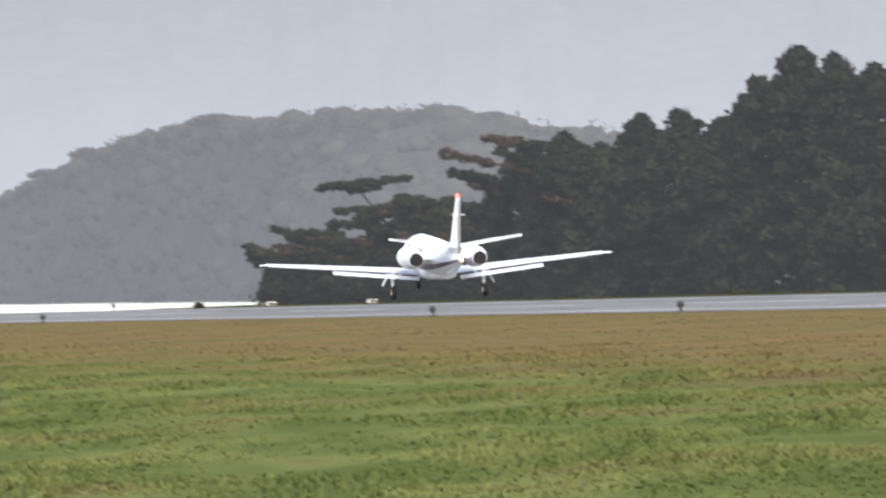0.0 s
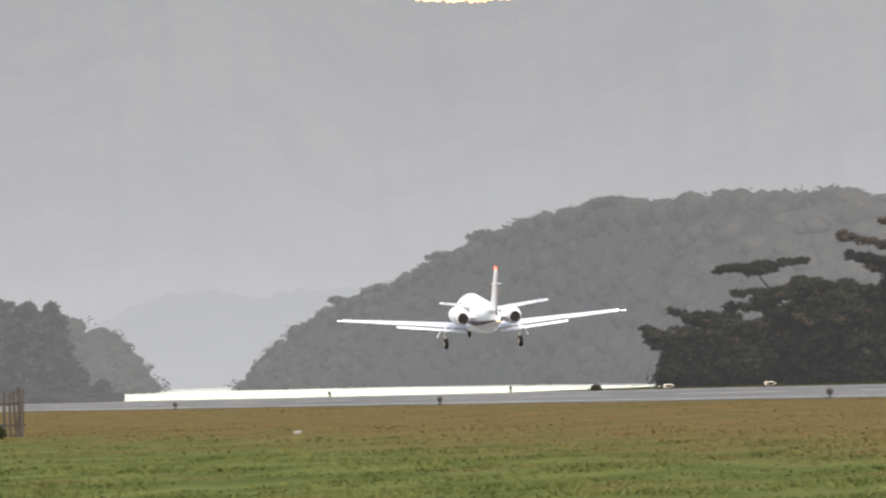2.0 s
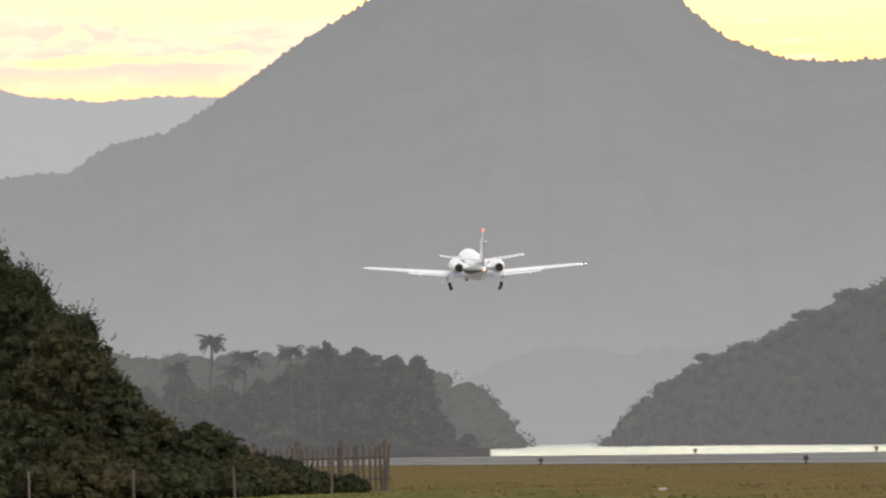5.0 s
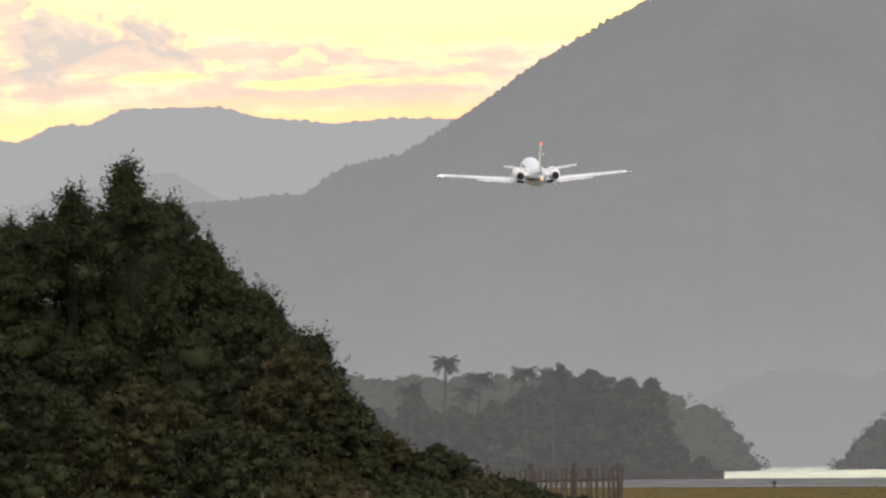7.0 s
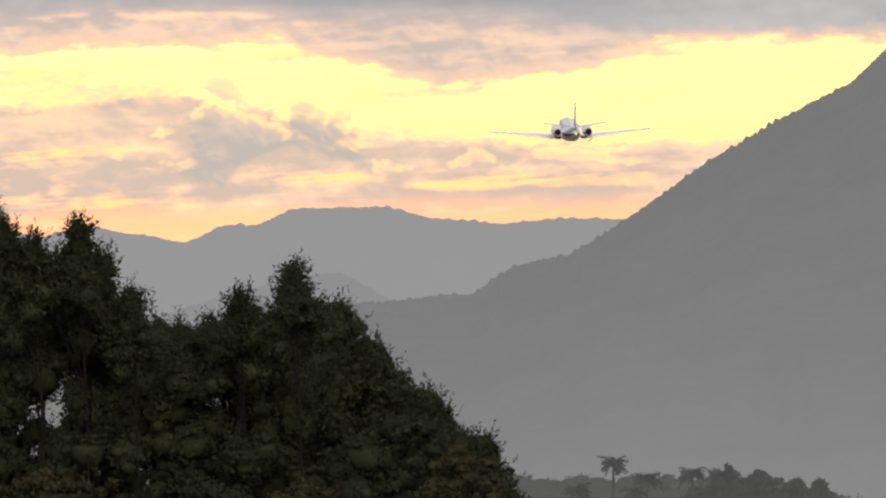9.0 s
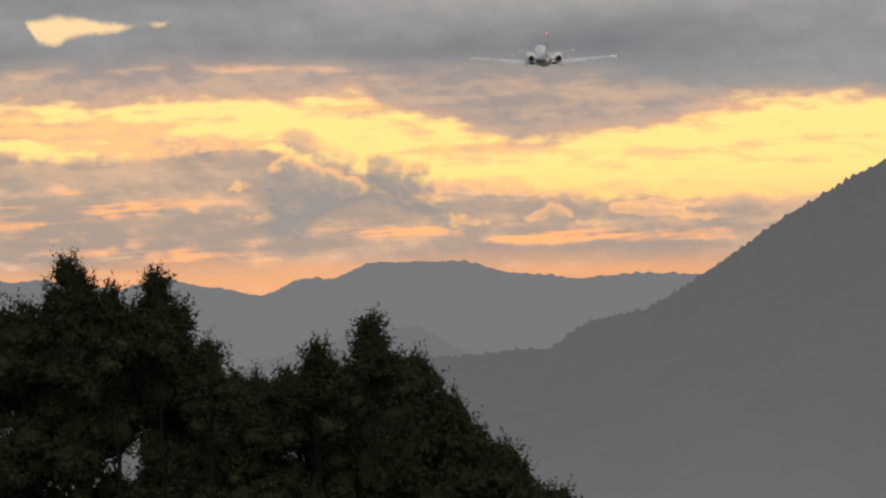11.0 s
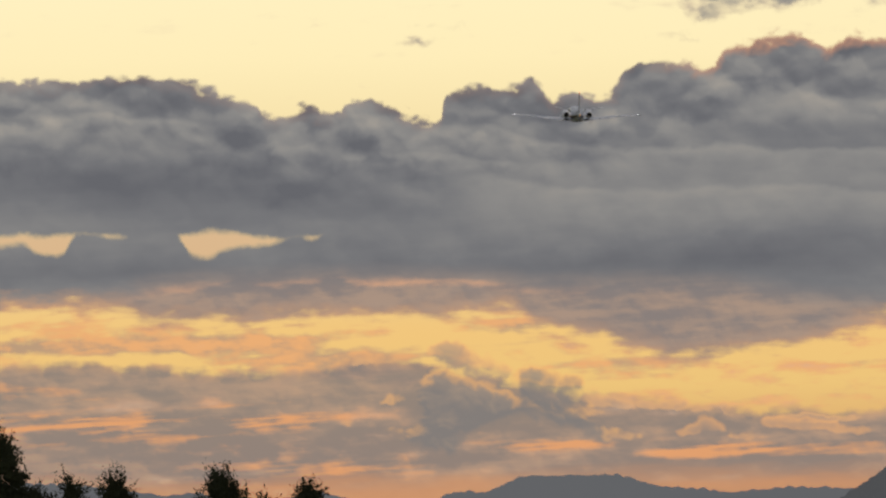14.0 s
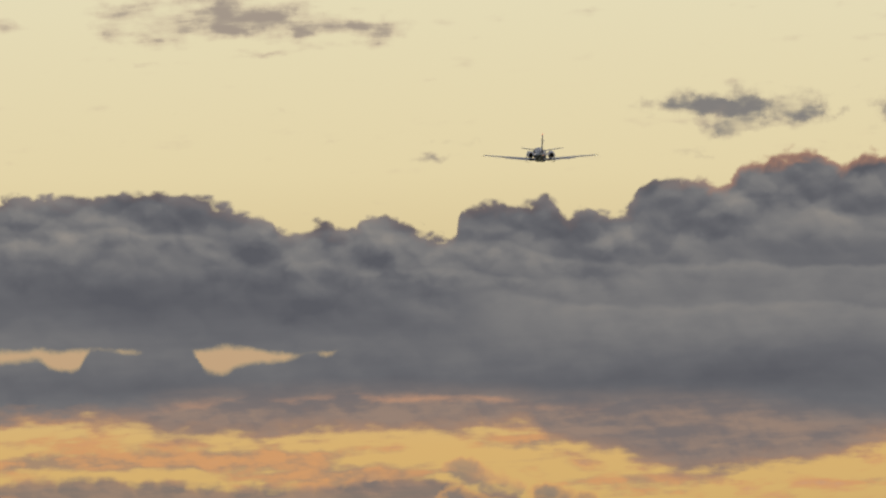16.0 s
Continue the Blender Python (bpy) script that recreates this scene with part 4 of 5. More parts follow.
def wooded_slope(name, knots, reach, depth, mat, label, seed, count, size, leaf, low=-1.0, per=70, rows=7):
    """A slope covered with tree crowns; reach gives the distance of its foot at a bearing."""
    rng = np.random.default_rng(seed)
    a0, a1 = knots[0][0], knots[-1][0]
    steps, levels = int(170 * (a1 - a0)), 44
    az = np.linspace(a0, a1, steps)
    V = []
    for r in range(levels):
        f = r / (levels - 1)
        for a in az:
            d = reach(a) + depth * f
            p = by_bearing(a, d)
            k = 2.2 / size
            lump = abs(noise.noise((p.x * k * 0.3, p.y * k * 0.22, seed))) * 1.5 + abs(noise.noise((p.x * k * 0.75, p.y * k * 0.6, seed + 3.0))) * 0.7
            z = low - 0.6 + (tall(skyline(knots, a), d) - low - size * 0.1) * f ** 0.8 + size * 0.42 * (lump - 0.75) * min(1, 0.35 + f * 2)
            V.append(by_bearing(a, d, z))
    Fc = [(r * steps + i, r * steps + i + 1, (r + 1) * steps + i + 1, (r + 1) * steps + i) for r in range(levels - 1) for i in range(steps - 1)]
    hill = fast_mesh(name, np.array([tuple(v) for v in V]), Fc, mat)
    hill.data.shade_smooth()
    tagged(hill, label, "hill", kind="structure")
    # crowns: several clumps to each tree
    cs, rs, domes, wide = [], [], [], []
    for k in range(count):
        a = rng.uniform(a0, a1)
        f = rng.uniform(0, 1) if k > count * 0.3 else 1.0
        d = reach(a) + depth * f
        s = size * rng.uniform(0.45, 1.05)
        topz = low + (tall(skyline(knots, a), d) - low) * f ** 0.8 - 0.16 * size + rng.normal(0, 0.12) * size
        p = by_bearing(a, d, topz - s * 0.45)
        domes.append(tuple(p))
        wide.append(s * 0.62)
        for j in range(7):
            off = rng.normal(0, 0.42, 3) * s * np.array([1, 1, 0.36])
            p = by_bearing(a, d, topz - s * 0.42)
            cs.append((p[0] + off[0], p[1] + off[1], max(low + 0.4, p[2] + off[2])))
            rs.append(s * rng.uniform(0.28, 0.5))
    cs, rs = np.array(cs), np.array(rs)
    q = leaves(rng, cs, rs, per // 7, leaf, 0.8, (0.5, 0.85))
    ob = fast_mesh(name + "_canopy", q, np.arange(len(q)).reshape(-1, 4), mat)
    tagged(ob, label + ", its tree canopy", "forest", kind="stuff")
    v, fc = cores(rng, np.array(domes), np.array(wide) / 0.62, 0.72, 2, (0.86, 1.12))
    ob = fast_mesh(name + "_crowns", v, fc, mat)
    ob.data.shade_smooth()
    tagged(ob, label + ", its rounded tree crowns", "forest", kind="stuff")


# hill and cape take their grey veil from the haze glow in their canopies
HILL = [(-3.03, -0.02), (-2.99, 0.03), (-2.94, 0.09), (-2.8, 0.215), (-2.7, 0.28), (-2.55, 0.36), (-2.3, 0.44), (-2.15, 0.52), (-1.97, 0.58), (-1.75, 0.69), (-1.5, 0.775), (-1.3, 0.81), (-1.12, 0.835), (-0.78, 0.84), (-0.35, 0.845),
        (-0.08, 0.835), (0.25, 0.81), (0.45, 0.74), (0.65, 0.715), (1.2, 0.65), (2.5, 0.5), (4, 0.3)]
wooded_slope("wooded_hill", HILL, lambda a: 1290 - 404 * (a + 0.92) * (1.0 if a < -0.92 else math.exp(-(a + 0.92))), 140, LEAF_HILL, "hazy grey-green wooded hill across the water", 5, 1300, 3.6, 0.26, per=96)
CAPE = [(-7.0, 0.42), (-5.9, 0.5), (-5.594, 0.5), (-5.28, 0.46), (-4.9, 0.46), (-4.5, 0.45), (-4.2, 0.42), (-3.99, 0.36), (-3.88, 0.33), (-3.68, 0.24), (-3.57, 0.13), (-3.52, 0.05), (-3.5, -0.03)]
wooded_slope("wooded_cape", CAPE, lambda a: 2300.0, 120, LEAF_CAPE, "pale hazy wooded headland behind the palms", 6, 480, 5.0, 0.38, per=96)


def umbrella_tree(az, el, d, width, seed, mat, name="umbrella_tree"):
    rng = np.random.default_rng(seed)
    h = tall(el, d)
    t = empty(name, Matrix.Translation(by_bearing(az, d, h - 7.5)), "flat-topped emergent tree on the hazy hill skyline", "tree", "skyline trees of the hill")
    k = 16
    c = np.stack([rng.uniform(-0.5, 0.5, k) * width, rng.uniform(-0.4, 0.4, k) * width, np.zeros(k)], 1)
    c[:, 2] = 7.0 - 0.9 * (np.hypot(c[:, 0], c[:, 1]) / width * 2) ** 2 * 0.9 + rng.normal(0, 0.1, k)
    q = leaves(rng, c, np.full(k, width * 0.14), 60, 0.34, 0.5)
    fast_mesh("crown", q, np.arange(len(q)).reshape(-1, 4), mat, t)
    v, fc = cores(rng, c, np.full(k, width * 0.16), 0.4)
    fast_mesh("inner_foliage", v, fc, mat, t)
    bm = bmesh.new()
    tube(bm, (0, 0, -2), (0, 0, 5.2), 0.3, 0.2, 6)
    for i in range(5):
        tube(bm, (0, 0, 4.6), tuple(c[i]), 0.14, 0.06, 5)
    part("trunk", bm, LEAF_HILL, t)


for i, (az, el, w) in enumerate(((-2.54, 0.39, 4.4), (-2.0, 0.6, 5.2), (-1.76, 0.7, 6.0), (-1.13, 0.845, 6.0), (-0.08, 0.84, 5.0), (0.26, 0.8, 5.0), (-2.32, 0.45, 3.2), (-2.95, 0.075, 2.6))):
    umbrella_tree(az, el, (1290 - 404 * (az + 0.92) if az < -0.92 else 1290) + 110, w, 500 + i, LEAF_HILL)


def palm(az, el, d, seed):
    rng = np.random.default_rng(seed)
    h = tall(el, d)
    t = empty("palm_tree", Matrix.Translation(by_bearing(az, d, 0)), "tall palm on the spit, greyed by haze in its material", "palm", "palms on the spit")
    bm = bmesh.new()
    pts = [(math.sin(i / 5 * 1.2) * 0.9 * rng.choice((-1, 1)) * 0.3, 0, (h - 1.5) * i / 5) for i in range(6)]
    for a, b in zip(pts, pts[1:]):
        tube(bm, a, b, 0.2, 0.18, 6)
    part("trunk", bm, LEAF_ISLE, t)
    V = []
    for i in range(48):
        a = rng.uniform(0, 2 * np.pi)
        up = rng.uniform(-0.4, 1.6)
        length = rng.uniform(1.5, 2.4)
        for s in range(7):
            for side in (-1, 1):
                f0, f1 = s / 7, (s + 1) / 7
                def at(f):
                    return np.array([math.cos(a) * length * f, math.sin(a) * length * f, up * length * f * 0.7 - 1.5 * f * f * length * 0.4])
                p, q = at(f0), at(f1)
                out = np.array([-math.sin(a), math.cos(a), -0.6]) * side * 0.55 * (1 - f0 * 0.5)
                top = np.array([pts[-1][0], 0, h - 1.5])
                V += [top + p, top + q, top + (p + q) / 2 + out]
    V = np.array(V)
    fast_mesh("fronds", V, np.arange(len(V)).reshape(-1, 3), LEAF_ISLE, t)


def spit():
    # palms, trees and bushes here carry painted haze in their leaf material
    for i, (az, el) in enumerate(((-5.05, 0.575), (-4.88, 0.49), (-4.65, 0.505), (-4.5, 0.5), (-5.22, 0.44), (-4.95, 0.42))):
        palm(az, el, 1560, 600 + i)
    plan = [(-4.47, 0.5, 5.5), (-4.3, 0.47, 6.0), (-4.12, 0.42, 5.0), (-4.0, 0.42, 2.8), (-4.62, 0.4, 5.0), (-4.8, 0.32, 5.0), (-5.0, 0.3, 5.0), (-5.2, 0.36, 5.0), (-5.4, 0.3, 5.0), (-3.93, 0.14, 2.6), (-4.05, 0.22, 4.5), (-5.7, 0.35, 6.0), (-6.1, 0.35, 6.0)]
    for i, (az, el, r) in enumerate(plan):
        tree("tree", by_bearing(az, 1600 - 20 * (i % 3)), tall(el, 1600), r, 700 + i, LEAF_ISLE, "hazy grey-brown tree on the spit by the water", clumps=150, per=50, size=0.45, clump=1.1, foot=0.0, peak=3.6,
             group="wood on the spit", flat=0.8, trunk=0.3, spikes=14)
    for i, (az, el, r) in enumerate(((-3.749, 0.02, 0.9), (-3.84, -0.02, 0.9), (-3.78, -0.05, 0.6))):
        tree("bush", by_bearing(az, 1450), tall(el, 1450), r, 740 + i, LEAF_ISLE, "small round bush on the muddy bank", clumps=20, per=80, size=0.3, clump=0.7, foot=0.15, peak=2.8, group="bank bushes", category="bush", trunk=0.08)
    # mud bank of the spit
    V, Fc = [], []
    k = 60
    for i in range(k):
        f = i / (k - 1)
        a = -6.6 + 2.96 * f
        w = 1.0 - 0.75 * max(0, (f - 0.8) / 0.2)
        for dd, z in ((0, -1.3), (10, 0.1 + 0.35 * w), (60, 0.5 * w + 0.2), (260, 0.6 * w - 0.2), (300, -1.3)):
            V.append(by_bearing(a, 1330 + dd + 6 * math.sin(i * 0.7), z + 0.12 * math.sin(i * 1.9)))
    for i in range(k - 1):
        for j in range(4):
            Fc.append((5 * i + j, 5 * i + 5 + j, 5 * i + 6 + j, 5 * i + 1 + j))
    tagged(fast_mesh("ground_spit", np.array([tuple(v) for v in V]), Fc, SAND), "dark muddy bank of the spit in the bay", "bank", kind="structure")


spit()


# ---- fences ----
def paling_fence():
    a, b = by_bearing(-5.05, 378), by_bearing(-4.165, 373)
    root = empty("paling_fence", Matrix.Translation(a), "grey weathered timber paling fence at the field's edge", "fence")
    along = (b - a)
    run = along.length
    turn = math.atan2(along.y, along.x)
    root.matrix_basis = Matrix.Translation(a) @ Matrix.Rotation(turn, 4, "Z")
    rng = random.Random(4)
    bm = add_box(bmesh.new(), -0.05, 0.05, -0.012, 0.012, 0, 1.0, 0.006)
    me = bpy.data.meshes.new("paling")
    bm.to_mesh(me)
    bm.free()
    me.materials.append(POST)
    x = 0.0
    while x < run:
        ob = new("paling", me)
        ob.parent = root
        ob.matrix_basis = pose(x, 0, -0.05, rng.uniform(-2, 2), rng.uniform(-2, 2), 0) @ Matrix.Diagonal((rng.uniform(0.9, 1.3), 1, rng.uniform(1.47, 1.58), 1))
        x += rng.uniform(0.2, 0.27)
    for i in range(5):
        px = run * i / 4
        part("post", add_box(bmesh.new(), px - 0.07, px + 0.07, -0.15, -0.03, -0.1, 1.7 if i < 4 else 1.66, 0.015), POST, root)
    for z in (0.35, 1.05):
        part("rail", add_box(bmesh.new(), -0.1, run + 0.1, 0.014, 0.06, z, z + 0.09, 0.01), POST, root)


def wire_fence():
    a, b = by_bearing(-9.6, 300), by_bearing(-4.45, 352)
    root = empty("wire_fence", Matrix.Translation(a) @ Matrix.Rotation(math.atan2((b - a).y, (b - a).x), 4, "Z"), "wire fence with thin grey timber posts before the thicket", "fence")
    run = (b - a).length
    rng = random.Random(9)
    k = 10
    for i in range(k):
        px = run * i / (k - 1)
        bm = bmesh.new()
        tube(bm, (px, 0, -0.1), (px + rng.uniform(-0.04, 0.04), 0, rng.uniform(0.95, 1.2)), 0.045, 0.038, 8)
        part("post", bm, POST, root)
    for z in (0.35, 0.7, 1.02):
        bm = bmesh.new()
        tube(bm, (0, 0.06, z), (run, 0.06, z), 0.006, 0.006, 4)
        part("wire", bm, WIRE, root)


paling_fence()
wire_fence()


# ---- small things along the runway ----
def edge_light(n, s, glowing=False):
    root = empty("runway_light", Matrix.Translation(by_runway(n, s, 0.0)), "small dark runway edge light on a short stem", "runway light", "runway edge lights")
    bm = bmesh.new()
    tube(bm, (0, 0, 0), (0, 0, 0.06), 0.16, 0.14, 12)
    tube(bm, (0, 0, 0.06), (0, 0, 0.2), 0.05, 0.05, 8)
    part("stem", bm, DARKBOX, root)
    bm = loft([[(0.13 * k * math.cos(i * math.pi / 6), 0.13 * k * math.sin(i * math.pi / 6), z) for i in range(12)] for z, k in ((0.2, 0.8), (0.26, 1.0), (0.36, 0.95), (0.42, 0.5))])
    part("lens_head", bm, AMBER if glowing else DARKBOX, root)


def sight(az, n):
    """The way along the runway at which a bearing crosses the line n."""
    return n / math.tan(radians(az + HEAD))


for az in (-3.385, -2.04, -0.06, 1.2):
    edge_light(70.3, sight(az, 70.3))
for az in (-1.25, -1.68, -2.6):
    edge_light(99.8, sight(az, 99.8))


def papi_box(az):
    n = 99.8
    root = empty("approach_light_box", Matrix.Translation(by_runway(n, sight(az, n), 0)) @ Matrix.Rotation(radians(HEAD), 4, "Z"), "cream approach light box on two short legs", "light box", "approach light boxes")
    part("housing", add_box(bmesh.new(), -0.26, 0.26, -0.3, 0.3, 0.1, 0.3, 0.04), BOX, root)
    part("lens", add_box(bmesh.new(), -0.2, 0.2, -0.325, -0.3, 0.14, 0.26, 0.01), PANE, root)
    for x in (-0.28, 0.28):
        part("leg", add_box(bmesh.new(), x - 0.04, x + 0.04, 0.0, 0.08, 0, 0.11, 0.01), DARKBOX, root)


for az in (-0.365, -0.88):
    papi_box(az)
tree("weed_clump", by_bearing(-1.245, 668, 0), 0.42, 0.28, 900, LEAF_RUSTY, "dark weed clump at the runway's far edge", clumps=14, per=60, size=0.1, clump=0.25, foot=0.0, peak=2.5, category="bush", trunk=0.03)
bm = add_box(bmesh.new(), -0.12, 0.12, -0.08, 0.08, 0.0, 0.09, 0.03)
scrap = part("litter_sheet", bm, LINE)
scrap.matrix_basis = Matrix.Translation(by_bearing(-2.77, 322, 0.0))
tagged(scrap, "crumpled white scrap lying in the grass", "litter")



def spray(az, n, wide, high, count, seed):
    """Droplets that the jet's blast lifts off the water, thickest low down."""
    rng = np.random.default_rng(seed)
    z = high * rng.uniform(0, 1, count) ** 2.2
    x = rng.normal(0, wide * 0.3, count) * (0.6 + 0.5 * z / high)
    y = rng.normal(0, 0.8, count)
    p = np.stack([x, y, z], 1)
    a = rng.normal(0, 1, (count, 3)) * 0.032
    b = rng.normal(0, 1, (count, 3)) * 0.032
    V = np.stack([p, p + a, p + b], 1).reshape(-1, 3)
    top = empty("spray", Matrix.Translation(by_runway(n, sight(az, n), -4.0)), "white burst of spray blown off the bay water", "spray", "spray behind the jet")
    fast_mesh("droplets", V, np.arange(len(V)).reshape(-1, 3), DROPS, top)
    return top


DROPS = material("white_droplets", (0.85, 0.85, 0.83), (0.8, 0.8, 0.78), 3, 0.4)
SPRAYS = [(spray(-1.0, 105.5, 1.6, 2.6, 5000, 61), (0.6, 1.0, 1.4)), (spray(-1.08, 106.5, 4.2, 1.5, 8000, 62), (0.9, 1.5, 2.4)), (spray(-1.45, 108.0, 6.0, 0.9, 7000, 63), (1.2, 2.1, 3.2))]

# ---- the jet: X to its right, Y forward, Z up; its origin lies midway between the wing tips ----
def section(x, y_lead, chord, z, thick):
    """A wing section at x, from nose to tail and back."""
    pts = []
    shape = ((0, 0), (0.02, 0.3), (0.1, 0.72), (0.3, 1.0), (0.6, 0.72), (0.85, 0.3), (1, 0.04))
    for f, t in shape:
        pts.append((x, y_lead - f * chord, z + t * thick * 0.62))
    for f, t in reversed(shape[1:-1]):
        pts.append((x, y_lead - f * chord, z - t * thick * 0.38))
    return pts


def surface(name, rings, parent, mat=None, label=""):
    return part(name, loft(rings), mat or WHITE, parent, label)


def jet():
    body = empty("business_jet", Matrix.Identity(4), "white twin-engine business jet climbing away with a dark red stripe", "aircraft")
    # fuselage: place, half width, half height, height of the axis
    spine = [(7.05, 0.03, 0.03, -0.2), (6.9, 0.15, 0.14, -0.2), (6.5, 0.3, 0.28, -0.17), (5.8, 0.48, 0.45, -0.12), (5.0, 0.63, 0.6, -0.05), (4.3, 0.74, 0.76, 0.05), (3.6, 0.8, 0.84, 0.09),
             (2.6, 0.82, 0.84, 0.09), (0.5, 0.82, 0.84, 0.09), (-1.2, 0.81, 0.82, 0.1), (-2.4, 0.73, 0.74, 0.13), (-3.6, 0.58, 0.6, 0.19), (-4.8, 0.4, 0.43, 0.28), (-5.9, 0.23, 0.26, 0.36), (-6.6, 0.12, 0.14, 0.41), (-6.75, 0.05, 0.06, 0.42)]
    fus = part("fuselage", loft([ring_y(y, w, h, z) for y, w, h, z in spine]), WHITE, body)
    # stripe low on the tail, broken panels of dark paint
    for side in (-1, 1):
        for y0, y1 in ((-6.5, -3.3), (-3.2, 2.8)):
            pts = []
            for y in np.linspace(y0, y1, 8):
                w = np.interp(-y, [-s[0] for s in spine], [s[1] for s in spine])
                h = np.interp(-y, [-s[0] for s in spine], [s[2] for s in spine])
                cz = np.interp(-y, [-s[0] for s in spine], [s[3] for s in spine])
                ring = []
                for k in range(4):
                    a = radians(-34 + 7 * k)
                    ring.append((side * (w + 0.012) * math.cos(a), y, cz + (h + 0.012) * math.sin(a)))
                for k in range(3, -1, -1):
                    a = radians(-34 + 7 * k)
                    ring.append((side * (w - 0.02) * math.cos(a), y, cz + (h - 0.02) * math.sin(a)))
                pts.append(ring)
            part("stripe", loft(pts), STRIPE, fus, "dark red painted stripe")
        for k in range(5):
            y = 2.4 - 0.78 * k
            bm = bmesh.new()
            bmesh.ops.create_uvsphere(bm, u_segments=12, v_segments=8, radius=1.0, matrix=pose(side * 0.765, y, 0.4) @ Matrix.Diagonal((0.03, 0.2, 0.2, 1)))
            part("cabin_window", bm, PANE, fus)
    wind = [ring_y(y, w, h, z, k=20) for y, w, h, z in ((4.85, 0.5, 0.26, 0.3), (4.55, 0.62, 0.3, 0.36), (4.3, 0.68, 0.28, 0.44))]
    part("windshield", loft(wind), PANE, fus)
    # belly fairing at the wing
    part("belly_fairing", loft([ring_y(y, w, h, -0.58, k=20, power=2.6) for y, w, h in ((2.0, 0.2, 0.08), (1.5, 0.6, 0.2), (0.4, 0.8, 0.27), (-1.0, 0.78, 0.26), (-2.0, 0.5, 0.2), (-2.7, 0.15, 0.06))]), WHITE, body)
    part("tail_skid_fairing", loft([ring_y(y, w, h, z, k=12) for y, w, h, z in ((-3.0, 0.1, 0.06, -0.38), (-3.8, 0.16, 0.16, -0.34), (-4.8, 0.1, 0.12, -0.18), (-5.4, 0.03, 0.03, -0.02))]), WHITE, body)
    # wings with flaps, ailerons and tip lights
    flaps = []
    for side in (-1, 1):
        root_z, tip_z = -0.62, 0.0
        wing = surface("wing", [section(side * x, 0.62 + 0.72 * (1 - f), 1.0 + 1.25 * (1 - f) - 0.22 * (f < 0.62), root_z + (tip_z - root_z) * f, 0.12 + 0.19 * (1 - f))
                                for f, x in ((0.0, 0.5), (0.25, 2.2), (0.5, 3.95), (0.6199, 4.75), (0.62, 4.755), (0.8, 6.05), (0.97, 7.28), (0.995, 7.47))], body)
        surface("wing_tip", [section(side * x, y, c, z, t) for x, y, c, z, t in ((7.47, 0.63, 1.0, 0.0, 0.12), (7.54, 0.55, 0.85, 0.01, 0.08), (7.57, 0.42, 0.55, 0.015, 0.03))], wing)
        # flap: hinged below the trailing edge
        hinge = Vector((side * 2.8, -0.22, -0.48))
        rings = []
        for x, chord in ((0.95, 0.62), (2.3, 0.56), (4.0, 0.48), (4.7, 0.45)):
            f = (x - 0.5) / 7.3
            te = 0.62 + 0.72 * (1 - f) - (1.0 + 1.25 * (1 - f)) + 0.16
            z = root_z + (tip_z - root_z) * f - 0.05
            rings.append([(px - hinge.x, te + py - hinge.y, z + pz - hinge.z) for px, py, pz in section(side * x, 0, chord, 0, 0.1)])
        flap = part("flap", loft(rings), WHITE, wing, "drooped white flap")
        flap.location = hinge
        flaps.append(flap)
        for x in (1.9, 3.9):
            f = (x - 0.5) / 7.3
            z = root_z + (tip_z - root_z) * f
            part("flap_track_fairing", loft([ring_y(y, w, w * 1.3, z - 0.14, side * x, 8) for y, w in ((-0.2, 0.02), (-0.5, 0.06), (-0.95, 0.05), (-1.2, 0.01))]), WHITE, wing)
        gap = []
        for x in (4.8, 6.0, 7.2):
            f = (x - 0.5) / 7.0
            y = 0.62 + 0.72 * (1 - f) - (1.0 + 1.25 * (1 - f)) * 0.74
            z = root_z + (tip_z - root_z) * f + 0.08 * (1 - f) + 0.03
            gap.append([(side * x, y, z), (side * x, y - 0.025, z), (side * x, y - 0.025, z + 0.012), (side * x, y, z + 0.012)])
        part("aileron_gap", loft(gap), SEAM, wing)
        lens = loft([ring_y(y, r, r, 0.02, side * 7.57, 10) for y, r in ((0.05, 0.015), (-0.02, 0.035), (-0.2, 0.035), (-0.27, 0.015))])
        part("navigation_light", lens, material("red_glass", (0.5, 0.04, 0.03), (0.4, 0.03, 0.03), 3, 0.2) if side < 0 else material("green_glass", (0.3, 0.6, 0.4), (0.25, 0.55, 0.36), 3, 0.2), wing)
        # engine on its stub
        nac = [(-0.55, 0.3), (-0.62, 0.39), (-0.9, 0.46), (-1.5, 0.49), (-2.3, 0.47), (-2.9, 0.4), (-3.25, 0.33), (-3.25, 0.29), (-2.95, 0.28)]
        eng = part("engine_nacelle", loft([ring_y(y, r, r, 0.22, side * 1.42, 24) for y, r in nac], caps=False), WHITE, body)
        part("exhaust_pipe", loft([ring_y(y, r, r, 0.22, side * 1.42, 24) for y, r in ((-3.5, 0.27), (-3.5, 0.25), (-3.0, 0.24), (-2.85, 0.04), (-2.9, 0.278), (-3.2, 0.285))]), SOOT, eng, "sooty dark exhaust pipe")
        part("exhaust_cone", loft([ring_y(y, r, r, 0.22, side * 1.42, 16) for y, r in ((-2.8, 0.15), (-3.2, 0.11), (-3.45, 0.02))]), SOOT, eng)
        part("intake_lip", loft([ring_y(y, r, r, 0.22, side * 1.42, 24) for y, r in ((-0.62, 0.395), (-0.55, 0.37), (-0.53, 0.33), (-0.6, 0.29), (-0.9, 0.27))], caps=False), STEEL, eng)
        part("fan", loft([ring_y(y, r, r, 0.22, side * 1.42, 20) for y, r in ((-0.9, 0.275), (-0.86, 0.1), (-0.7, 0.02))]), SOOT, eng)
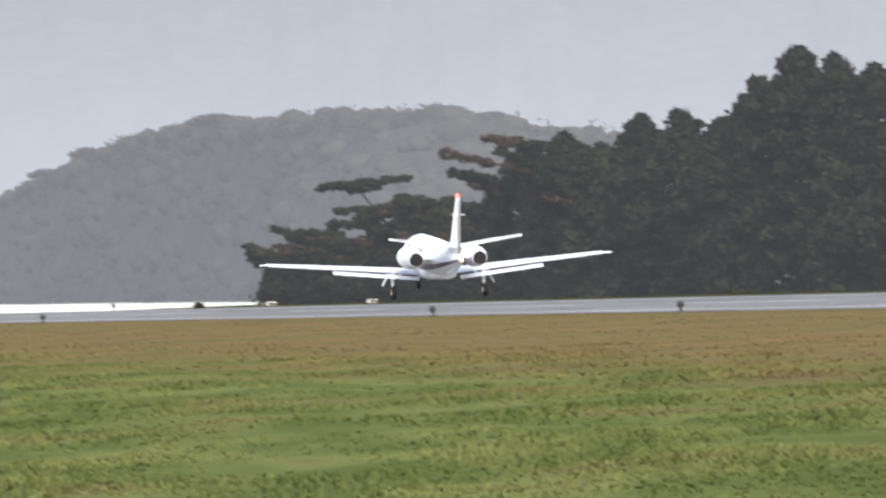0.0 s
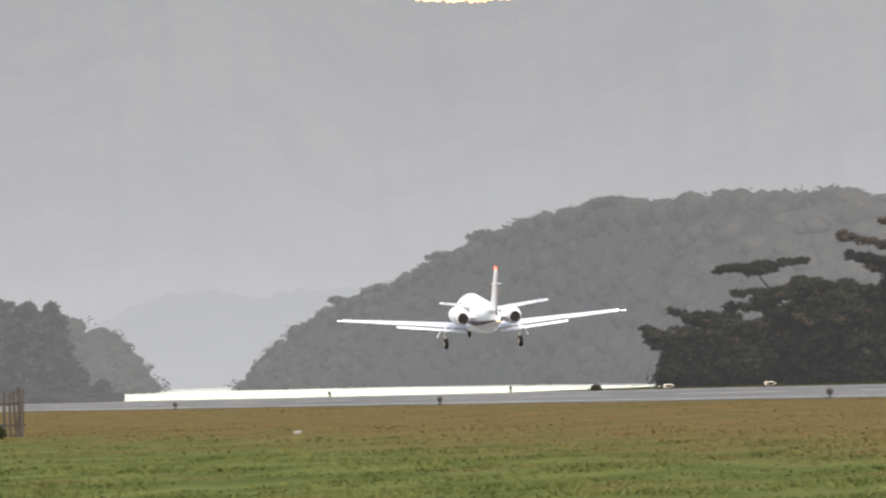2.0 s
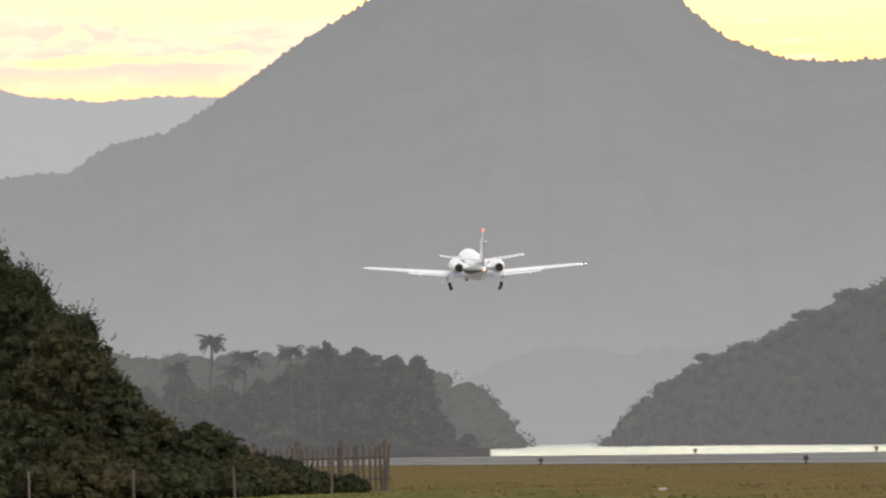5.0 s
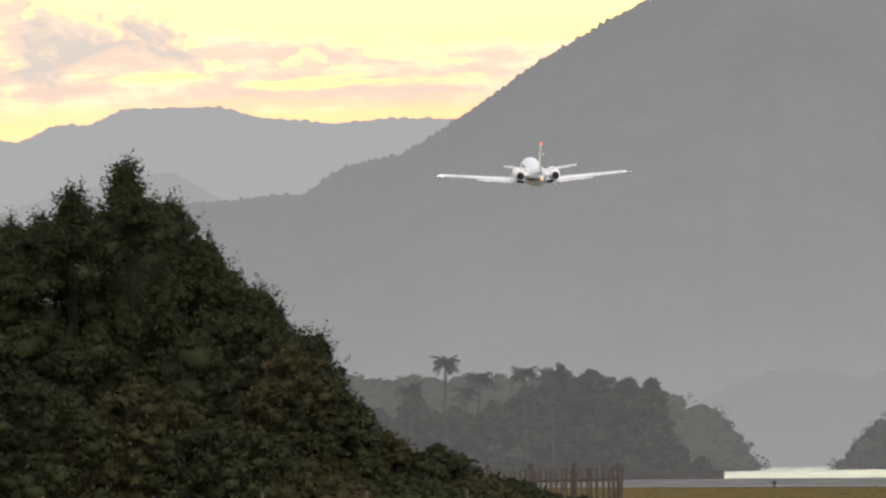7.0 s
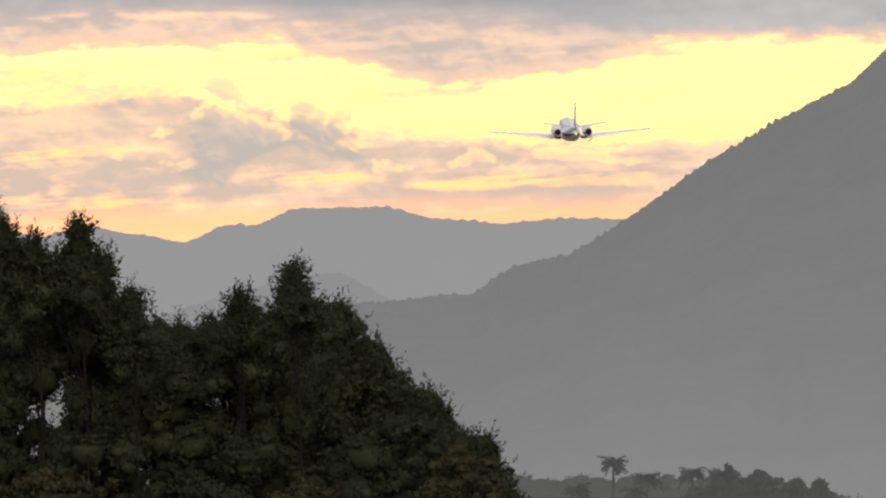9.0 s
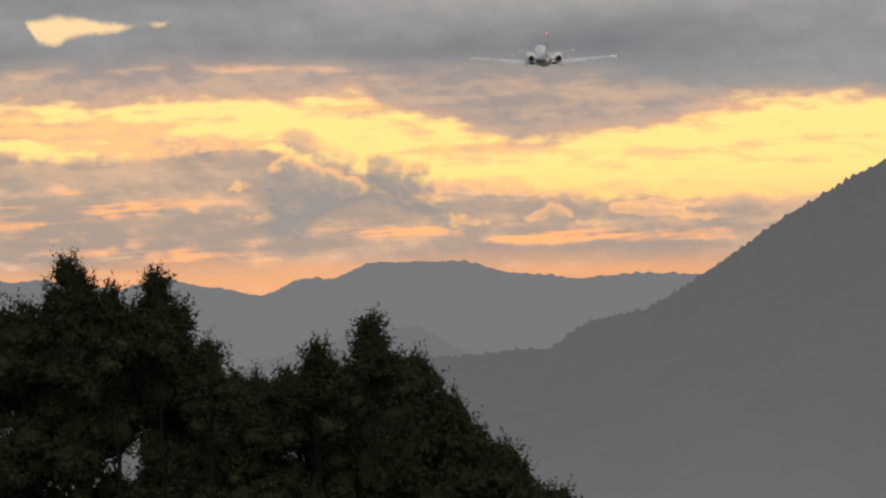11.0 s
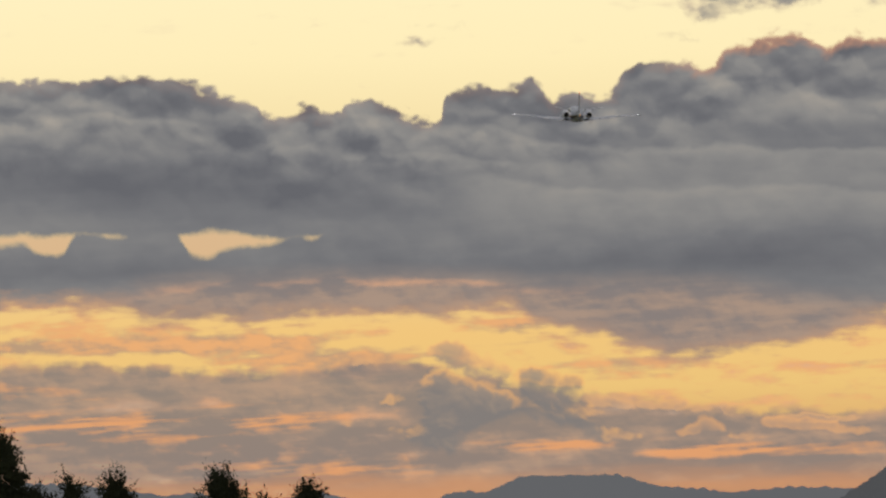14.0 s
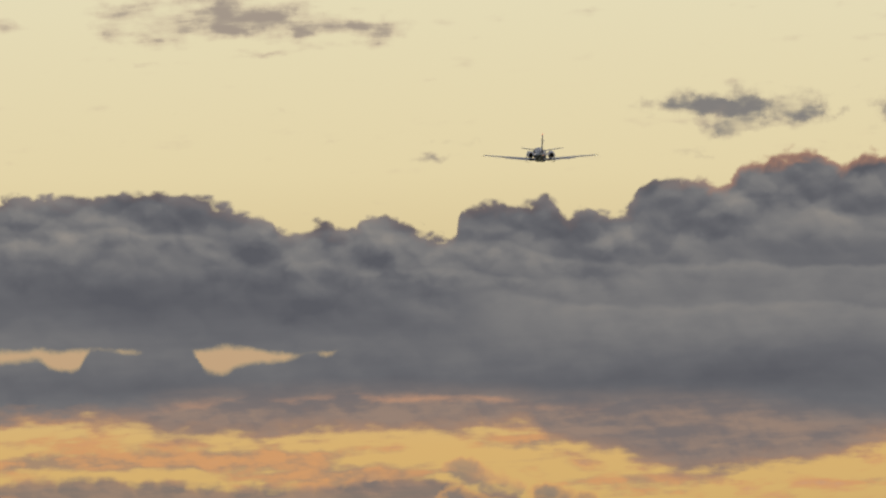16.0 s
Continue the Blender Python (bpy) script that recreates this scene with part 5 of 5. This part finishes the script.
        surface("engine_pylon", [section(side * x, -1.1, 1.9, 0.22, 0.2) for x in (0.5, 1.05)], eng)
        # tailplane with its elevator gap
        tp = surface("tailplane", [section(side * x, y, c, z, t) for x, y, c, z, t in ((0.0, -4.55, 1.45, 0.84, 0.16), (1.5, -4.75, 1.15, 1.07, 0.13), (2.85, -4.95, 0.86, 1.27, 0.09), (2.95, -5.05, 0.6, 1.28, 0.04))], body)
        gap = [[(side * x, y, z), (side * x, y - 0.02, z), (side * x, y - 0.02, z + 0.02), (side * x, y, z + 0.02)] for x, y, z in ((0.2, -5.52, 0.92), (1.5, -5.55, 1.12), (2.8, -5.58, 1.295))]
        part("elevator_gap", loft(gap), SEAM, tp)
    # fin: sections across Z
    def fin_section(z, y_lead, chord, thick):
        shape = ((0, 0), (0.06, 0.5), (0.3, 1.0), (0.7, 0.6), (1, 0.06))
        left = [(t * thick / 2, y_lead - f * chord, z) for f, t in shape]
        return left + [(-x, y, z) for x, y, z in reversed(left[1:-1])]
    fin = surface("fin", [fin_section(z, y, c, t) for z, y, c, t in ((0.45, -3.1, 3.0, 0.2), (0.75, -3.75, 2.45, 0.22), (1.2, -4.3, 1.98, 0.2), (2.0, -4.95, 1.52, 0.16), (2.98, -5.68, 1.06, 0.12), (3.08, -5.8, 0.88, 0.08))], body)
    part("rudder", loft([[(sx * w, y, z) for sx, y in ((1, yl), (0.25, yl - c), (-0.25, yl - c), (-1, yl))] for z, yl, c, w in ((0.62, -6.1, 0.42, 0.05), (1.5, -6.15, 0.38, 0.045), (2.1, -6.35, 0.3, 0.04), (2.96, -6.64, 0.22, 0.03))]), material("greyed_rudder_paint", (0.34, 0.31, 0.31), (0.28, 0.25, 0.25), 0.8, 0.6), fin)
    part("fin_antenna", add_box(bmesh.new(), -0.28, 0.28, -6.3, -6.14, 2.3, 2.34, 0.012), WHITE, fin)
    bm = loft([[(r * math.cos(i * math.pi / 5), -6.1 + r * 1.3 * math.sin(i * math.pi / 5), z) for i in range(10)] for z, r in ((3.07, 0.05), (3.12, 0.075), (3.18, 0.07), (3.23, 0.02))])
    part("beacon", bm, RED, body, "red anti-collision beacon")
    part("tail_light", loft([ring_y(y, r, r, 0.36, 0, 10) for y, r in ((-6.7, 0.07), (-6.82, 0.06), (-6.88, 0.02))]), AMBER, body, "amber tail light")
    # wing tip strobes: glare-sized glowing discs, bright on the rear, on added turning mounts
    strobes = []
    for side in (-1, 1):
        mount = new("strobe")
        mount.parent = body
        mount.location = (side * 7.66, -0.05, 0.02)
        r = 0.34 if side > 0 else 0.22
        part("strobe_plate", loft([[(k * math.cos(i * math.pi / 8), y, k * math.sin(i * math.pi / 8)) for i in range(16)] for y, k in ((0.012, r * 0.9), (0.0, r), (-0.01, r))]), WHITE, mount)
        part("strobe_glare", loft([[(k * math.cos(i * math.pi / 8), y, k * math.sin(i * math.pi / 8)) for i in range(16)] for y, k in ((-0.011, r * 0.97), (-0.016, r * 0.9))]), FLASH, mount, "white strobe lens, widened to the size of its glare")
        strobes.append(mount)
    # landing gear: each leg turns about its hinge
    gear = []
    for side in (-1, 1):
        leg = new("main_gear")
        leg.parent = body
        leg.location = (side * 2.05, -0.55, -0.5)
        bm = bmesh.new()
        tube(bm, (0, 0, 0.1), (0, 0, -0.55), 0.075, 0.07, 10)
        tube(bm, (0, 0, -0.5), (0, 0, -0.82), 0.045, 0.045, 10)
        tube(bm, (0, -0.02, -0.82), (0, -0.3, -0.85), 0.05, 0.05, 8)
        tube(bm, (-side * 0.02, 0, -0.3), (-side * 0.55, 0, 0.05), 0.035, 0.03, 8)
        part("strut", bm, WHITE, leg)
        wheel = [(-0.1, 0.12), (-0.1, 0.25), (-0.07, 0.29), (0.07, 0.29), (0.1, 0.25), (0.1, 0.12)]
        bm = loft([[(x, -0.3 + r * math.cos(i * math.pi / 12), -0.85 + r * math.sin(i * math.pi / 12)) for i in range(24)] for x, r in wheel])
        part("tyre", bm, RUBBER, leg)
        bm = loft([[(x, -0.3 + r * math.cos(i * math.pi / 8), -0.85 + r * math.sin(i * math.pi / 8)) for i in range(16)] for x, r in ((-0.108, 0.05), (-0.108, 0.12), (0.108, 0.12), (0.108, 0.05))])
        part("rim", bm, STEEL, leg)
        bm = bmesh.new()
        add_box(bm, -0.012, 0.012, -0.2, 0.22, -0.62, 0.0, 0.006)
        bmesh.ops.transform(bm, matrix=pose(side * 0.16, 0, 0, 0, side * -28, 0), verts=bm.verts)
        part("gear_door", bm, WHITE, leg)
        gear.append((leg, side))
    nose = new("nose_gear")
    nose.parent = body
    nose.location = (0, 4.6, -0.5)
    bm = bmesh.new()
    tube(bm, (0, 0, 0.1), (0, 0, -0.75), 0.06, 0.05, 10)
    part("strut", bm, WHITE, nose)
    bm = loft([[(x, r * math.cos(i * math.pi / 10), -0.85 + r * math.sin(i * math.pi / 10)) for i in range(20)] for x, r in ((-0.07, 0.1), (-0.07, 0.19), (-0.05, 0.22), (0.05, 0.22), (0.07, 0.19), (0.07, 0.1))])
    part("tyre", bm, RUBBER, nose)
    for side in (-1, 1):
        part("gear_door", add_box(bmesh.new(), side * 0.2 - 0.01, side * 0.2 + 0.01, -0.5, 0.5, -0.34, 0.02, 0.004), WHITE, nose)
    return body, gear, nose, strobes, flaps


JET, GEAR, NOSE, STROBES, FLAPS = jet()

# seconds, x, y, z, pitch, bank
FLIGHT = [
    (0.0, -0.32, 498.77, 2.20, 3.8, -0.0),
    (0.5, -4.90, 526.84, 2.52, 3.5, -0.5),
    (1.0, -9.65, 555.14, 2.85, 5.5, -0.2),
    (1.5, -14.48, 583.67, 3.46, 5.7, 0.2),
    (2.0, -19.43, 612.44, 4.46, 5.7, -0.0),
    (2.5, -24.49, 641.45, 5.48, 5.2, 0.1),
    (3.0, -29.62, 670.71, 6.74, 4.8, -0.1),
    (3.5, -34.82, 700.21, 8.13, 5.2, 0.1),
    (4.0, -40.26, 729.95, 9.70, 5.5, 0.3),
    (6.4, -66.25, 876.27, 21.19, 8.0, 0.3),
    (7.0, -72.95, 913.77, 25.25, 8.4, -0.0),
    (7.5, -78.43, 945.32, 29.17, 8.3, 0.2),
    (8.0, -83.91, 977.13, 33.36, 8.3, 0.3),
    (8.5, -89.46, 1009.19, 37.68, 8.2, -0.1),
    (9.0, -95.14, 1041.51, 42.17, 8.2, -0.0),
    (11.5, -123.69, 1207.10, 65.95, 9.0, 0.2),
    (12.0, -129.57, 1241.00, 70.99, 8.5, 0.5),
    (12.5, -135.46, 1275.17, 76.01, 8.0, 0.5),
    (13.0, -141.28, 1309.62, 81.14, 7.5, 0.6),
    (13.5, -147.26, 1344.32, 86.03, 7.3, 0.4),
    (14.0, -152.98, 1379.31, 91.04, 7.2, 0.9),
    (14.5, -158.74, 1414.58, 96.07, 7.0, 0.7),
    (15.0, -164.31, 1450.13, 101.20, 7.0, 0.7),
    (15.5, -169.99, 1485.95, 106.04, 6.9, 0.7),
    (16.0, -175.67, 1522.03, 110.82, 6.9, 0.4),
]


def motions():
    walk(JET, [(t, pose(x, y, z, pitch, bank, HEAD)) for t, x, y, z, pitch, bank in FLIGHT])
    # the gear folds inwards after lift-off
    fold = ((0, 0), (4.3, 0), (5.3, 30), (6.4, 58), (7.0, 86), (16, 86))
    for leg, side in GEAR:
        place = leg.location.copy()
        walk(leg, [(t, pose(*place, 0, side * a, 0)) for t, a in fold])
    place = NOSE.location.copy()
    walk(NOSE, [(t, pose(*place, a, 0, 0)) for t, a in ((0, 0), (4.3, 0), (5.3, 40), (6.2, 84), (16, 84))])

    # the spray leaps up behind the jet and falls back
    for thing, (rise, peak, fall) in SPRAYS:
        low = thing.matrix_basis.translation.copy()
        walk(thing, [(t, pose(low.x, low.y, z)) for t, z in ((0, -4), (rise, -4), (peak, -0.9), (peak + 0.3, -1.0), (fall, -4), (16, -4))])
    # the flaps come in as the jet gains speed
    for flap in FLAPS:
        place = flap.location.copy()
        walk(flap, [(t, pose(*place, a, 0, 0)) for t, a in ((0, 10), (2.0, 7), (3.0, 4), (4.0, 1), (16, 1))])
    # the added mounts turn the strobes' bright face to the rear for an instant, once a second
    for mount in STROBES:
        place = mount.location.copy()
        rows = [(0, 97)]
        for t in (13.5, 14.5, 15.5):
            rows += [(t - 0.1, 97), (t - 0.067, 50), (t - 0.034, 0), (t + 0.034, 0), (t + 0.067, 50), (t + 0.1, 97)]
        walk(mount, [(t, pose(*place, -a, 0, 0)) for t, a in rows + [(16, 97)]])


motions()
